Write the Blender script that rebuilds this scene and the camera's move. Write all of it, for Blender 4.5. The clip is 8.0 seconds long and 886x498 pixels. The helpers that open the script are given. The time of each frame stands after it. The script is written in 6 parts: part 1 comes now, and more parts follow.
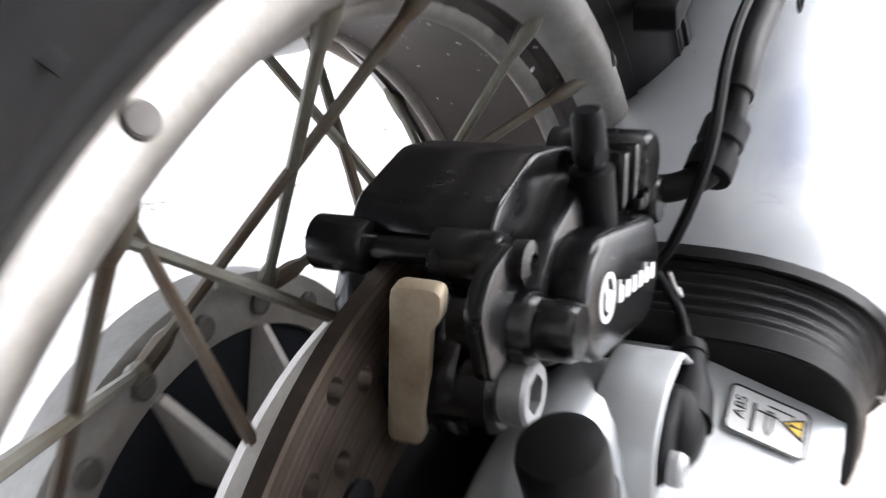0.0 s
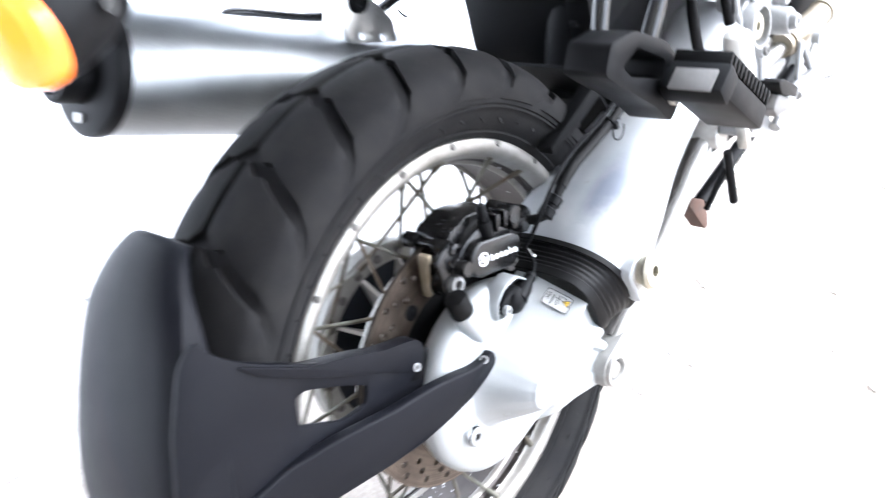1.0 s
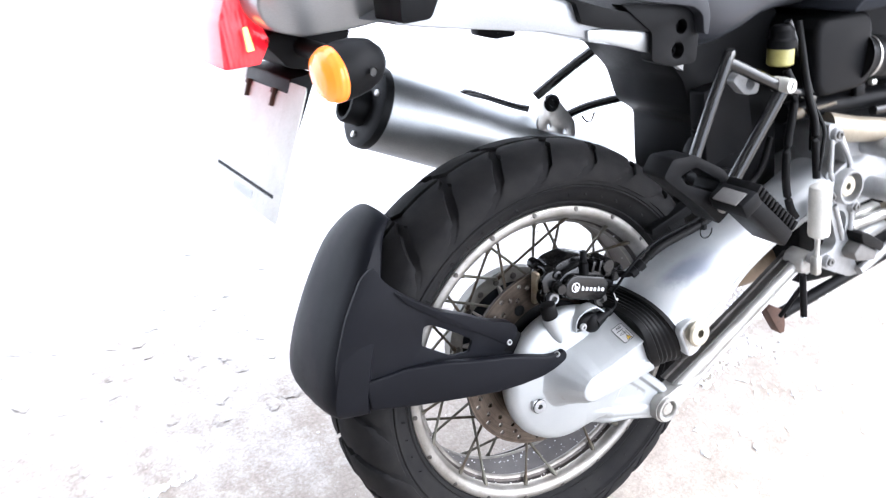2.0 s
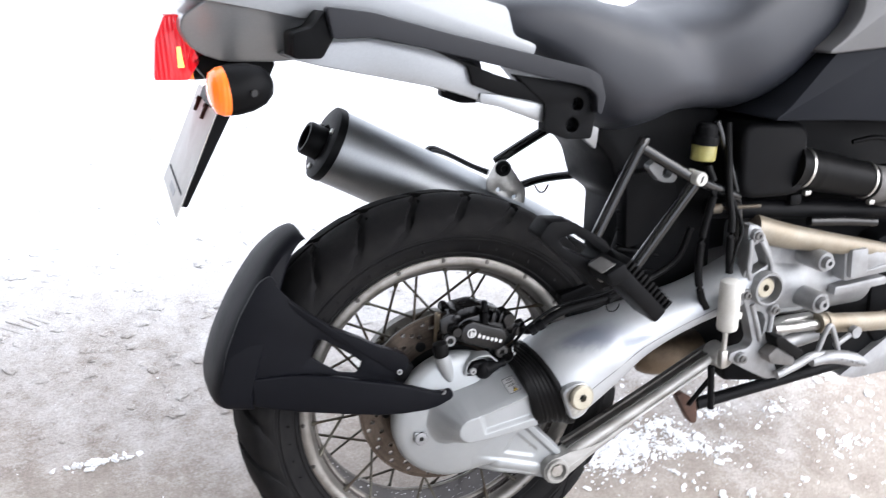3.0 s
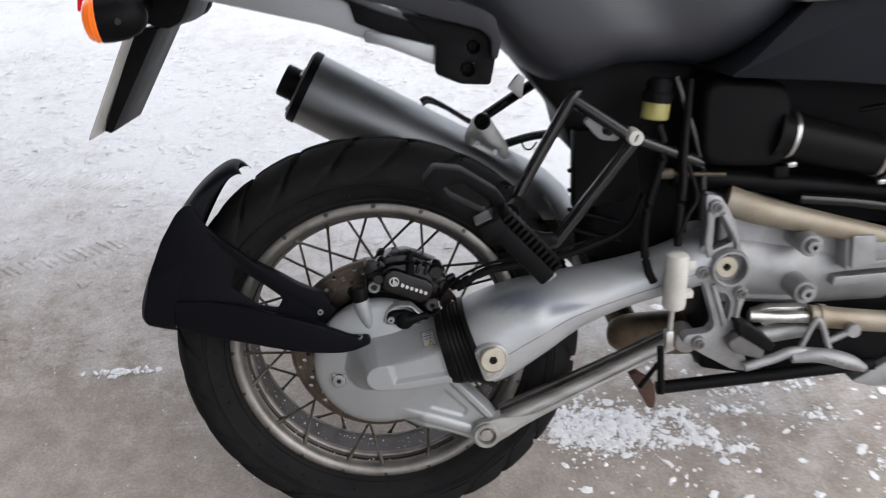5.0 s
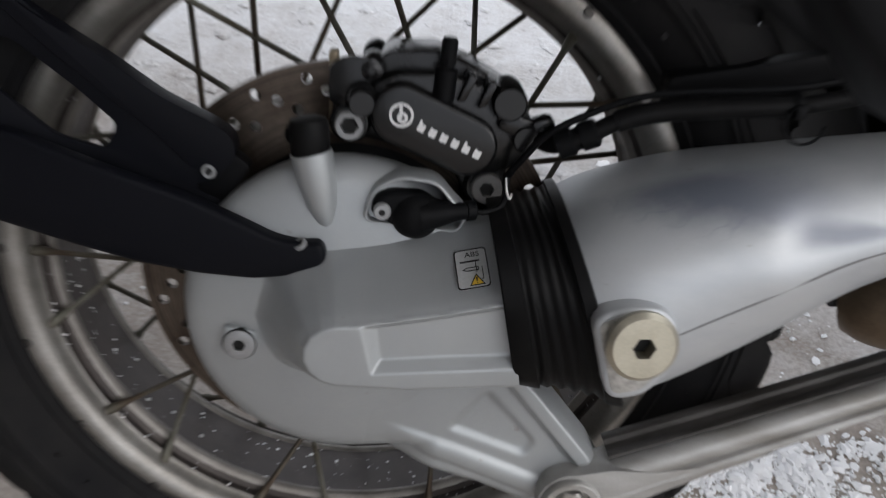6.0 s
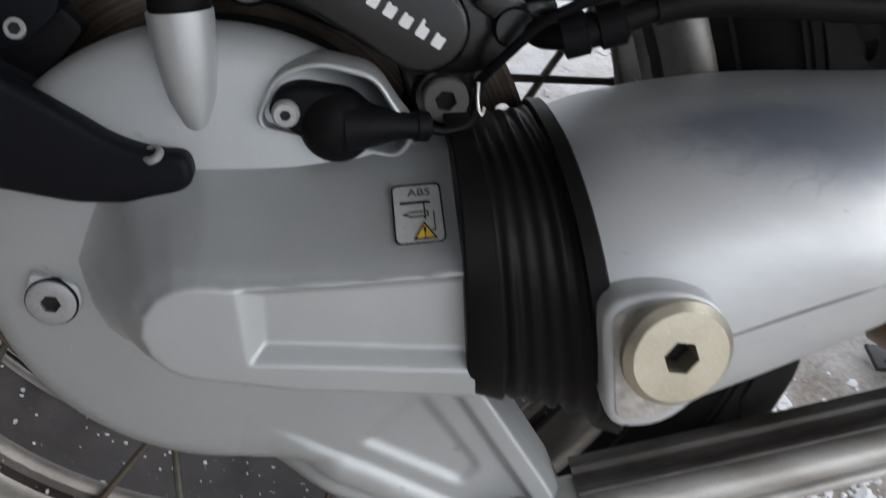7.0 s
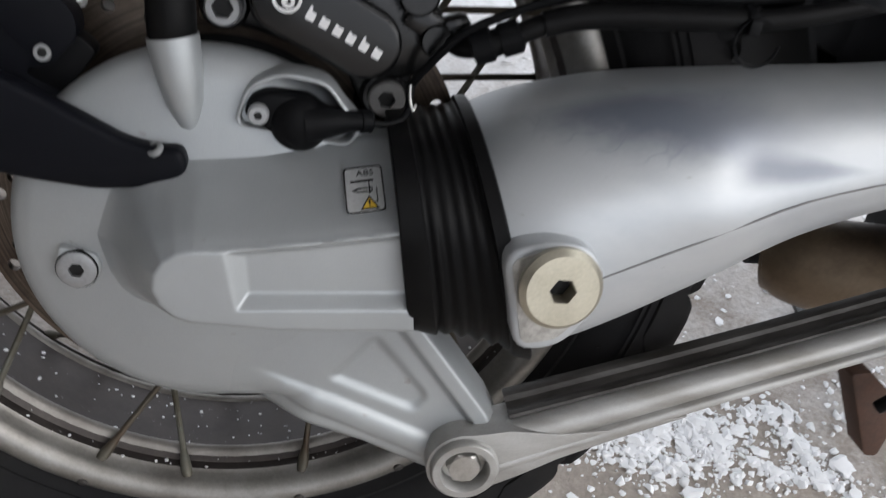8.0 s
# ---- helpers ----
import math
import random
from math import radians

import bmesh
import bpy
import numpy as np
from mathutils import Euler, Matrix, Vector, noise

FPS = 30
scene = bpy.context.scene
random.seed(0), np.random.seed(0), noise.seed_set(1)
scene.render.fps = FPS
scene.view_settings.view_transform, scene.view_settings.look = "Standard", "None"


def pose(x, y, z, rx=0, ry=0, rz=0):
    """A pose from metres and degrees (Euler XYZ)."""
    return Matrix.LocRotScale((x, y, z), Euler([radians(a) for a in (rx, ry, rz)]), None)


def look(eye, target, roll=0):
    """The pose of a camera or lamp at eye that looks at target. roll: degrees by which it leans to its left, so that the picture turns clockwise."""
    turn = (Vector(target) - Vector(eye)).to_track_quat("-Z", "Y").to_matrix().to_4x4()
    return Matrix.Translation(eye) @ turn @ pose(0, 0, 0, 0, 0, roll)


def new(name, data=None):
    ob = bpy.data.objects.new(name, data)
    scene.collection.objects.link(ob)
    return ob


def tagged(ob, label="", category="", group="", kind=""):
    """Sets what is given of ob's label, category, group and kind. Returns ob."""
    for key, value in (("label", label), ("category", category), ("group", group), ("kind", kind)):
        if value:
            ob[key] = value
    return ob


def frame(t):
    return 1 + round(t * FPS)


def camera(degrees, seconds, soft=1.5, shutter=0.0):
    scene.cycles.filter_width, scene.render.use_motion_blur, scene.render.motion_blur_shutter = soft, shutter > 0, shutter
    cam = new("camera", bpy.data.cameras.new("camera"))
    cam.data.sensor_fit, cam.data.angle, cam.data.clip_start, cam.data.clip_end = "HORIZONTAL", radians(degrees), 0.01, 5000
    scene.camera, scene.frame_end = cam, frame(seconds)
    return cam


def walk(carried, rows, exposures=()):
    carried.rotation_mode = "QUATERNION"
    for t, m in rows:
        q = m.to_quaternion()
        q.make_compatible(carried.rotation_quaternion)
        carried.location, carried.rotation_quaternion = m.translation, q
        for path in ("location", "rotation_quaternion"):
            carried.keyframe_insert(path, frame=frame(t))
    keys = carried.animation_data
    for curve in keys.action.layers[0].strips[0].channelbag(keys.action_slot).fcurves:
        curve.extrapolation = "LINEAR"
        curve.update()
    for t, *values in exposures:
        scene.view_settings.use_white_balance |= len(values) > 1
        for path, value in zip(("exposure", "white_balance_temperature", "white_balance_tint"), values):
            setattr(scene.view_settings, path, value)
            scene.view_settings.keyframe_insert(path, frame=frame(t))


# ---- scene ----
cam = camera(52.55, 8.0, soft=1.2, shutter=0.4)
ROWS = [          # seconds, eye, aim, roll
    (0, (-0.1677, -0.0872, 0.6113), (0.5759, 0.1919, 0.0038), 7.21),
    (0.4, (-0.2644, -0.1806, 0.7355), (0.3981, 0.1668, 0.0719), 6.68),
    (0.5, (-0.2971, -0.2225, 0.7819), (0.3385, 0.1469, 0.1040), 5.02),
    (0.6, (-0.3367, -0.2588, 0.8277), (0.2907, 0.1087, 0.1411), 3.04),
    (0.8, (-0.4031, -0.3500, 0.9533), (0.1855, 0.0565, 0.2545), -0.91),
    (1, (-0.4689, -0.4178, 1.0609), (0.0888, 0.0356, 0.3657), -2.91),
    (1.2, (-0.5300, -0.4758, 1.1486), (-0.0229, 0.0283, 0.4496), -5.39),
    (2.3, (-0.6296, -0.8947, 1.2649), (-0.2661, -0.1681, 0.6818), 0.87),
    (2.5, (-0.5744, -0.9456, 1.2688), (-0.2386, -0.2011, 0.6918), 0.59),
    (3, (-0.4238, -1.0290, 1.2768), (-0.1044, -0.2478, 0.7404), 4.37),
    (3.5, (-0.2871, -1.1132, 1.2909), (-0.0433, -0.2990, 0.7640), 3.34),
    (4, (-0.1745, -1.2339, 1.3026), (-0.0020, -0.4009, 0.7769), 2.10),
    (4.2, (-0.1353, -1.2631, 1.3037), (0.0449, -0.4316, 0.7782), 2.61),
    (5.3, (0.0668, -0.9759, 1.1447), (0.0539, -0.1612, 0.5649), -0.11),
    (5.5, (0.0535, -0.8365, 1.0183), (0.0483, -0.0282, 0.4296), 3.25),
    (5.7, (0.0522, -0.6978, 0.9029), (0.0392, 0.0959, 0.2947), 1.98),
    (6, (0.0267, -0.5113, 0.7252), (0.0850, 0.2605, 0.0920), 6.48),
    (6.2, (0.0185, -0.4307, 0.6548), (0.1108, 0.3424, 0.0272), 9.97),
    (6.5, (0.0234, -0.3730, 0.6212), (0.1415, 0.3918, -0.0121), 12.65),
    (6.8, (0.0301, -0.3685, 0.6082), (0.1674, 0.3852, -0.0345), 14.68),
    (7, (0.0324, -0.3806, 0.6012), (0.1891, 0.3658, -0.0455), 15.86),
    (7.5, (0.0331, -0.4169, 0.6043), (0.2157, 0.3018, -0.0667), 17.48),
    (8, (0.0387, -0.4593, 0.6607), (0.2137, 0.2759, 0.0059), 15.17),
]
EXPOSURES = [(0.0, 2.4, 6250, 11), (0.5, 2.65, 6000, 9), (1.0, 2.9, 5850, 9), (1.2, 2.9, 5850, 9), (2.3, 1.84, 6000, 11), (3.0, 1.3, 6150, 11), (3.5, 0.85, 6150, 11),
             (4.2, 0.52, 6150, 11), (5.3, 0.20, 6400, 11), (5.7, 0.08, 6400, 11), (6.0, 0.08, 6350, 10), (6.5, 0.22, 6250, 9), (8.0, 0.40, 6300, 9)]
walk(cam, [(t, look(eye, aim, roll)) for t, eye, aim, roll in ROWS], EXPOSURES)

# ---- world and light: overcast daylight through the open side of an unseen shelter ----
world = bpy.data.worlds.new("overcast_sky")
scene.world = world
world.use_nodes = True
wn = world.node_tree
wn.nodes.clear()
w_out = wn.nodes.new("ShaderNodeOutputWorld")
w_bg = wn.nodes.new("ShaderNodeBackground")
w_sky = wn.nodes.new("ShaderNodeTexSky")
w_sky.sky_type = "NISHITA"
w_sky.sun_disc = False
w_sky.sun_elevation, w_sky.sun_rotation = radians(45), radians(126)
w_sky.dust_density, w_sky.air_density = 4.0, 0.7
w_mix = wn.nodes.new("ShaderNodeMix")
w_mix.data_type = "RGBA"
w_mix.inputs["Factor"].default_value = 0.75
w_mix.inputs["B"].default_value = (9.2, 9.3, 9.7, 1)
wn.links.new(w_sky.outputs["Color"], w_mix.inputs["A"])
wn.links.new(w_mix.outputs["Result"], w_bg.inputs["Color"])
w_bg.inputs["Strength"].default_value = 0.13
wn.links.new(w_bg.outputs["Background"], w_out.inputs["Surface"])

sun_data = bpy.data.lights.new("sun", "SUN")
sun_data.energy, sun_data.angle, sun_data.color = 1.4, radians(70), (1.0, 0.98, 0.96)
sun_ob = new("sun", sun_data)
sun_ob.matrix_world = look((2.05, -1.55, 2.57), (0, 0, 0))

BIKE = pose(0, 0, 0.3082, -16.292, -0.596, 0)


# ---- materials ----
def node(nt, kind, **values):
    n = nt.nodes.new(kind)
    for key, value in values.items():
        n.inputs[key].default_value = value
    return n


def surface(name, base, rough=0.5, metal=0.0, second=None, scale=25.0, fine=400.0, bump=0.05, cover=0.5, soft=0.2,
            rough_var=0.12, coat=0.0, stretch=(1, 1, 1), speck=None, speck_scale=300.0, speck_cut=0.72, spec=0.5):
    """Painted or cast surface: two scales of noise in colour, roughness and relief; optional specks of dirt."""
    m = bpy.data.materials.new(name)
    m.use_nodes = True
    nt = m.node_tree
    b = nt.nodes["Principled BSDF"]
    second = second or tuple(c * 0.72 for c in base)
    co = nt.nodes.new("ShaderNodeTexCoord")
    mp = node(nt, "ShaderNodeMapping", Scale=stretch)
    nt.links.new(co.outputs["Object"], mp.inputs["Vector"])
    big = node(nt, "ShaderNodeTexNoise", Scale=scale, Detail=5.0, Roughness=0.6)
    small = node(nt, "ShaderNodeTexNoise", Scale=fine, Detail=3.0, Roughness=0.6)
    for n in (big, small):
        nt.links.new(mp.outputs["Vector"], n.inputs["Vector"])
    ramp = node(nt, "ShaderNodeMapRange")
    ramp.inputs["From Min"].default_value, ramp.inputs["From Max"].default_value = cover - soft, cover + soft
    nt.links.new(big.outputs["Fac"], ramp.inputs["Value"])
    mix = nt.nodes.new("ShaderNodeMix")
    mix.data_type = "RGBA"
    mix.inputs["A"].default_value, mix.inputs["B"].default_value = (*second, 1), (*base, 1)
    nt.links.new(ramp.outputs["Result"], mix.inputs["Factor"])
    grain = nt.nodes.new("ShaderNodeMix")
    grain.data_type, grain.blend_type = "RGBA", "OVERLAY"
    grain.inputs["Factor"].default_value = 0.25
    nt.links.new(mix.outputs["Result"], grain.inputs["A"])
    nt.links.new(small.outputs["Color"], grain.inputs["B"])
    bw = nt.nodes.new("ShaderNodeRGBToBW")
    nt.links.new(small.outputs["Color"], bw.inputs["Color"])
    nt.links.new(bw.outputs["Val"], grain.inputs["B"])
    out = grain.outputs["Result"]
    if speck:
        sp = node(nt, "ShaderNodeTexNoise", Scale=speck_scale, Detail=2.0)
        nt.links.new(mp.outputs["Vector"], sp.inputs["Vector"])
        cut = node(nt, "ShaderNodeMapRange")
        cut.inputs["From Min"].default_value, cut.inputs["From Max"].default_value = speck_cut - 0.03, speck_cut + 0.03
        nt.links.new(sp.outputs["Fac"], cut.inputs["Value"])
        over = nt.nodes.new("ShaderNodeMix")
        over.data_type = "RGBA"
        over.inputs["B"].default_value = (*speck, 1)
        nt.links.new(cut.outputs["Result"], over.inputs["Factor"])
        nt.links.new(out, over.inputs["A"])
        out = over.outputs["Result"]
    nt.links.new(out, b.inputs["Base Color"])
    rr = node(nt, "ShaderNodeMapRange")
    rr.inputs["To Min"].default_value, rr.inputs["To Max"].default_value = max(rough - rough_var, 0.03), min(rough + rough_var, 1)
    nt.links.new(big.outputs["Fac"], rr.inputs["Value"])
    nt.links.new(rr.outputs["Result"], b.inputs["Roughness"])
    b.inputs["Metallic"].default_value = metal
    b.inputs["Coat Weight"].default_value = coat
    b.inputs["Specular IOR Level"].default_value = spec
    if bump:
        bp = node(nt, "ShaderNodeBump", Strength=bump, Distance=0.0006)
        nt.links.new(small.outputs["Fac"], bp.inputs["Height"])
        nt.links.new(bp.outputs["Normal"], b.inputs["Normal"])
    return m


def glow_lens(name, colour, strength, rough=0.15):
    m = bpy.data.materials.new(name)
    m.use_nodes = True
    b = m.node_tree.nodes["Principled BSDF"]
    b.inputs["Base Color"].default_value = (*colour, 1)
    b.inputs["Roughness"].default_value = rough
    b.inputs["Coat Weight"].default_value = 0.6
    b.inputs["Emission Color"].default_value = (*colour, 1)
    b.inputs["Emission Strength"].default_value = strength
    w = node(m.node_tree, "ShaderNodeTexWave", Scale=55.0, Distortion=0.3)
    co = m.node_tree.nodes.new("ShaderNodeTexCoord")
    m.node_tree.links.new(co.outputs["Object"], w.inputs["Vector"])
    bp = node(m.node_tree, "ShaderNodeBump", Strength=0.22, Distance=0.002)
    m.node_tree.links.new(w.outputs["Fac"], bp.inputs["Height"])
    m.node_tree.links.new(bp.outputs["Normal"], b.inputs["Normal"])
    return m


SILVER = surface("silver_paint", (0.400, 0.418, 0.425), 0.41, 0.42, (0.330, 0.347, 0.356), 9, 2600, 0.02, rough_var=0.05, speck=(0.30, 0.30, 0.29), speck_scale=90, speck_cut=0.77)
CAST = surface("cast_aluminium", (0.365, 0.373, 0.382), 0.48, 0.55, (0.235, 0.236, 0.236), 20, 500, 0.2)
STEEL = surface("zinc_steel", (0.58, 0.575, 0.555), 0.34, 0.9, (0.42, 0.41, 0.385), 60, 700, 0.08)
GOLD = surface("chromate_plug", (0.52, 0.49, 0.40), 0.36, 0.8, (0.43, 0.40, 0.32), 40, 700, 0.05)
BRUSHED = surface("brushed_steel", (0.36, 0.372, 0.378), 0.42, 1.0, (0.29, 0.30, 0.305), 12, 500, 0.04, stretch=(1, 1, 1))
RIM = surface("anodised_rim", (0.315, 0.306, 0.290), 0.44, 0.75, (0.195, 0.184, 0.168), 35, 500, 0.12)
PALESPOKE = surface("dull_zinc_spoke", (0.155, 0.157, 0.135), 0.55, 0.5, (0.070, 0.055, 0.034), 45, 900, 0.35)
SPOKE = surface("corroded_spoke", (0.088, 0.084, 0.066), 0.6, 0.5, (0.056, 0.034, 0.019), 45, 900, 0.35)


def turned_steel(name, base, second, rough):
    """Worn disc steel: rings of scoring round the axle over blotches of rust."""
    m = surface(name, base, rough, 0.75, second, 40, 600, 0.12)
    nt = m.node_tree
    b = nt.nodes["Principled BSDF"]
    co = nt.nodes.new("ShaderNodeTexCoord")
    flat = nt.nodes.new("ShaderNodeVectorMath")
    flat.operation = "MULTIPLY"
    flat.inputs[1].default_value = (1, 0, 1)
    far = nt.nodes.new("ShaderNodeVectorMath")
    far.operation = "LENGTH"
    rings = node(nt, "ShaderNodeTexNoise", Scale=520.0, Detail=4.0, Roughness=0.7)
    rings.noise_dimensions = "1D"
    nt.links.new(co.outputs["Object"], flat.inputs[0])
    nt.links.new(flat.outputs["Vector"], far.inputs[0])
    nt.links.new(far.outputs["Value"], rings.inputs["W"])
    span = node(nt, "ShaderNodeMapRange")
    span.inputs["From Min"].default_value, span.inputs["From Max"].default_value = 0.3, 0.7
    span.inputs["To Min"].default_value, span.inputs["To Max"].default_value = 0.45, 1.35
    nt.links.new(rings.outputs["Fac"], span.inputs["Value"])
    tint = nt.nodes.new("ShaderNodeVectorMath")
    tint.operation = "SCALE"
    old = b.inputs["Base Color"].links[0].from_socket
    nt.links.new(old, tint.inputs[0])
    nt.links.new(span.outputs["Result"], tint.inputs["Scale"])
    nt.links.new(tint.outputs["Vector"], b.inputs["Base Color"])
    return m


DISC = turned_steel("worn_disc", (0.128, 0.104, 0.083), (0.058, 0.043, 0.034), 0.36)
TANKGREY = surface("tank_side_paint", (0.115, 0.115, 0.117), 0.45, 0.3, (0.10, 0.10, 0.102), 8, 900, 0.03)
# lit copy of the hub metal, for the ribs and flange; the body is darker
LITHUB = surface("lit_hub", (0.58, 0.565, 0.54), 0.6, 0.2, (0.40, 0.38, 0.35), 30, 500, 0.25)
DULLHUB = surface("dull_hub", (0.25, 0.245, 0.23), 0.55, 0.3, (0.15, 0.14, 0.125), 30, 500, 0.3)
BAR = surface("scuffed_bar", (0.46, 0.46, 0.45), 0.42, 0.6, (0.27, 0.26, 0.24), 9, 500, 0.12, stretch=(1, 3, 5))
RAW = surface("raw_casting", (0.55, 0.54, 0.51), 0.6, 0.5, (0.33, 0.32, 0.30), 160, 700, 0.6)
BLACK = surface("black_plastic", (0.0052, 0.0056, 0.0064), 0.5, 0.0, (0.004, 0.004, 0.0045), 30, 900, 0.15, spec=0.09)
SATIN = surface("black_caliper_paint", (0.0034, 0.0034, 0.0042), 0.24, 0.0, (0.006, 0.006, 0.006), 60, 700, 0.10, spec=0.42)
RUBBER = surface("boot_rubber", (0.005, 0.005, 0.0055), 0.42, 0.0, (0.008, 0.008, 0.008), 40, 700, 0.12, spec=0.08)
TYRE = surface("tyre_rubber", (0.0090, 0.0091, 0.0102), 0.8, 0.0, (0.0150, 0.0146, 0.0145), 22, 500, 0.3, spec=0.12)
GUARD = surface("mudguard_plastic", (0.0052, 0.0057, 0.0084), 0.5, 0.0, (0.0042, 0.0046, 0.0066), 12, 1400, 0.25, spec=0.10)
FRAME = surface("frame_enamel", (0.006, 0.0065, 0.007), 0.16, 0.0, (0.009, 0.009, 0.009), 40, 500, 0.03, coat=0.25, spec=0.45)
SEAT = surface("seat_vinyl", (0.031, 0.0345, 0.043), 0.45, 0.0, (0.024, 0.0265, 0.034), 7, 1600, 0.35, spec=0.5)
TANK = surface("tank_paint", (0.30, 0.31, 0.32), 0.38, 0.5, (0.27, 0.28, 0.29), 8, 900, 0.03, coat=0.4)
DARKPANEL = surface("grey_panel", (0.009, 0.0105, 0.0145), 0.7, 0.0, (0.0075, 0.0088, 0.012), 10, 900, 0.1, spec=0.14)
SLATE = surface("slate_plastic", (0.022, 0.0235, 0.029), 0.5, 0.0, (0.017, 0.0185, 0.023), 12, 1200, 0.2, spec=0.3)
RUST = surface("rusty_steel", (0.09, 0.045, 0.03), 0.8, 0.2, (0.05, 0.028, 0.02), 60, 500, 0.4)
TAN = surface("stained_pipe", (0.32, 0.29, 0.235), 0.45, 0.35, (0.22, 0.18, 0.125), 20, 300, 0.2)
BURNT = surface("heat_browned_steel", (0.17, 0.125, 0.082), 0.5, 0.45, (0.040, 0.027, 0.019), 14, 300, 0.3, cover=0.52, soft=0.14)
GRIME = surface("grimy_bar_top", (0.105, 0.10, 0.095), 0.5, 0.35, (0.030, 0.026, 0.022), 22, 400, 0.25, stretch=(0.6, 3, 3))
WHITEP = surface("white_plastic", (0.58, 0.575, 0.54), 0.45, 0.0, (0.48, 0.47, 0.43), 30, 500, 0.05)
MARK = surface("white_print", (0.75, 0.75, 0.75), 0.5, 0.0, (0.7, 0.7, 0.7), 50, 500, 0.0)
INK = surface("black_print_and_socket_shade", (0.01, 0.01, 0.01), 0.5, 0.0, (0.012, 0.012, 0.012), 50, 500, 0.0)
LABEL = surface("label_film", (0.52, 0.53, 0.53), 0.4, 0.2, (0.48, 0.49, 0.49), 50, 500, 0.0)
YELLOW = surface("yellow_print", (0.75, 0.5, 0.05), 0.45, 0.0, (0.7, 0.45, 0.04), 50, 500, 0.0)
FLUID = surface("yellowed_reservoir", (0.36, 0.33, 0.11), 0.35, 0.0, (0.27, 0.24, 0.07), 50, 500, 0.0)
PAD = surface("pad_plate", (0.36, 0.31, 0.23), 0.6, 0.4, (0.22, 0.17, 0.11), 60, 600, 0.3)
WELL = surface("dirty_rim_well", (0.070, 0.060, 0.055), 0.5, 0.5, (0.032, 0.026, 0.024), 30, 500, 0.15, speck=(0.75, 0.76, 0.78), speck_scale=210, speck_cut=0.735)
SMEARED_SHADED = surface("smeared_shaded_silver_paint", (0.46, 0.478, 0.492), 0.42, 0.38, (0.36, 0.382, 0.41), 11, 2600, 0.02, cover=0.42, soft=0.16, rough_var=0.06, stretch=(1, 1, 2.2), speck=(0.32, 0.32, 0.32), speck_scale=90, speck_cut=0.77)
PEGEND = surface("grey_peg_end", (0.13, 0.125, 0.12), 0.5, 0.0, (0.09, 0.088, 0.085), 60, 700, 0.2)


def dark_band(material, colour, amount, z0, slope, x0, x1, x2, x3, wide, narrow=0.0, wander=0.022, lines=False):
    """A bluish band painted on the swingarm's flank for a dark reflection, or with lines for pen marks, broken up by
    noise: it fades in from x0 to x1 and out from x2 to x3.
    """
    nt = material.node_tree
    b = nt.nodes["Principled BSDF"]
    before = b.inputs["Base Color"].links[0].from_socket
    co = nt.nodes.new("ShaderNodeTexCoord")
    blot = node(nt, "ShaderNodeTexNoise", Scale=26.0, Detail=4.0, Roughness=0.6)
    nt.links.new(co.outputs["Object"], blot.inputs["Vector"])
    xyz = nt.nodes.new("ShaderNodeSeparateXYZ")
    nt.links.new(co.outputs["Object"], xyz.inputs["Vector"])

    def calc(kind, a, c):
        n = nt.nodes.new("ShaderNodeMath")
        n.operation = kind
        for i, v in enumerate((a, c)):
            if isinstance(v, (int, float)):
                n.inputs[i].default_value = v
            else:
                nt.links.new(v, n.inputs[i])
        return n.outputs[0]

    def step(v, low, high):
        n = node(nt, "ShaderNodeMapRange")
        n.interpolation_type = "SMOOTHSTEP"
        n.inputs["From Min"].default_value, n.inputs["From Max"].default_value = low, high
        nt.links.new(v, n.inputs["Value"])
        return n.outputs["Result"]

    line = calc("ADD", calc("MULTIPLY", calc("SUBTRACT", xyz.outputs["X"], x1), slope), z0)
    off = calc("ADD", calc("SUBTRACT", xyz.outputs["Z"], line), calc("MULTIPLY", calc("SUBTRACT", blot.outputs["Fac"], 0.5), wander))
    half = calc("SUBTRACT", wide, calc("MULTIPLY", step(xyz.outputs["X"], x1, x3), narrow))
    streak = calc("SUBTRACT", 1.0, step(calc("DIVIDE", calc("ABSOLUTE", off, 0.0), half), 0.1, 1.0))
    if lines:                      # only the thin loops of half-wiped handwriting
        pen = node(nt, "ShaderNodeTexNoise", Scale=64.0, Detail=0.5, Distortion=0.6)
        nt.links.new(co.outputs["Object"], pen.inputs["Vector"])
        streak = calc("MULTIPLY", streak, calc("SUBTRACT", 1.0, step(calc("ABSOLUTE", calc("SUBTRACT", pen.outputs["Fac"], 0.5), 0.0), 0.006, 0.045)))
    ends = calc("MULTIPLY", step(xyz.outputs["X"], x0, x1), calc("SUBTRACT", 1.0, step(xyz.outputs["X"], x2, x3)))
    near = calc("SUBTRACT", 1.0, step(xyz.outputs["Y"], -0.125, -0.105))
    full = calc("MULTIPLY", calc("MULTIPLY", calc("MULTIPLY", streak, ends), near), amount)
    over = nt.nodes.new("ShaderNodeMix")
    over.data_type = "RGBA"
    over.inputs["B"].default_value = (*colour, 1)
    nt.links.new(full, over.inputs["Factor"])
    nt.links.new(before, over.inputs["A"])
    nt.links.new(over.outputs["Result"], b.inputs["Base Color"])


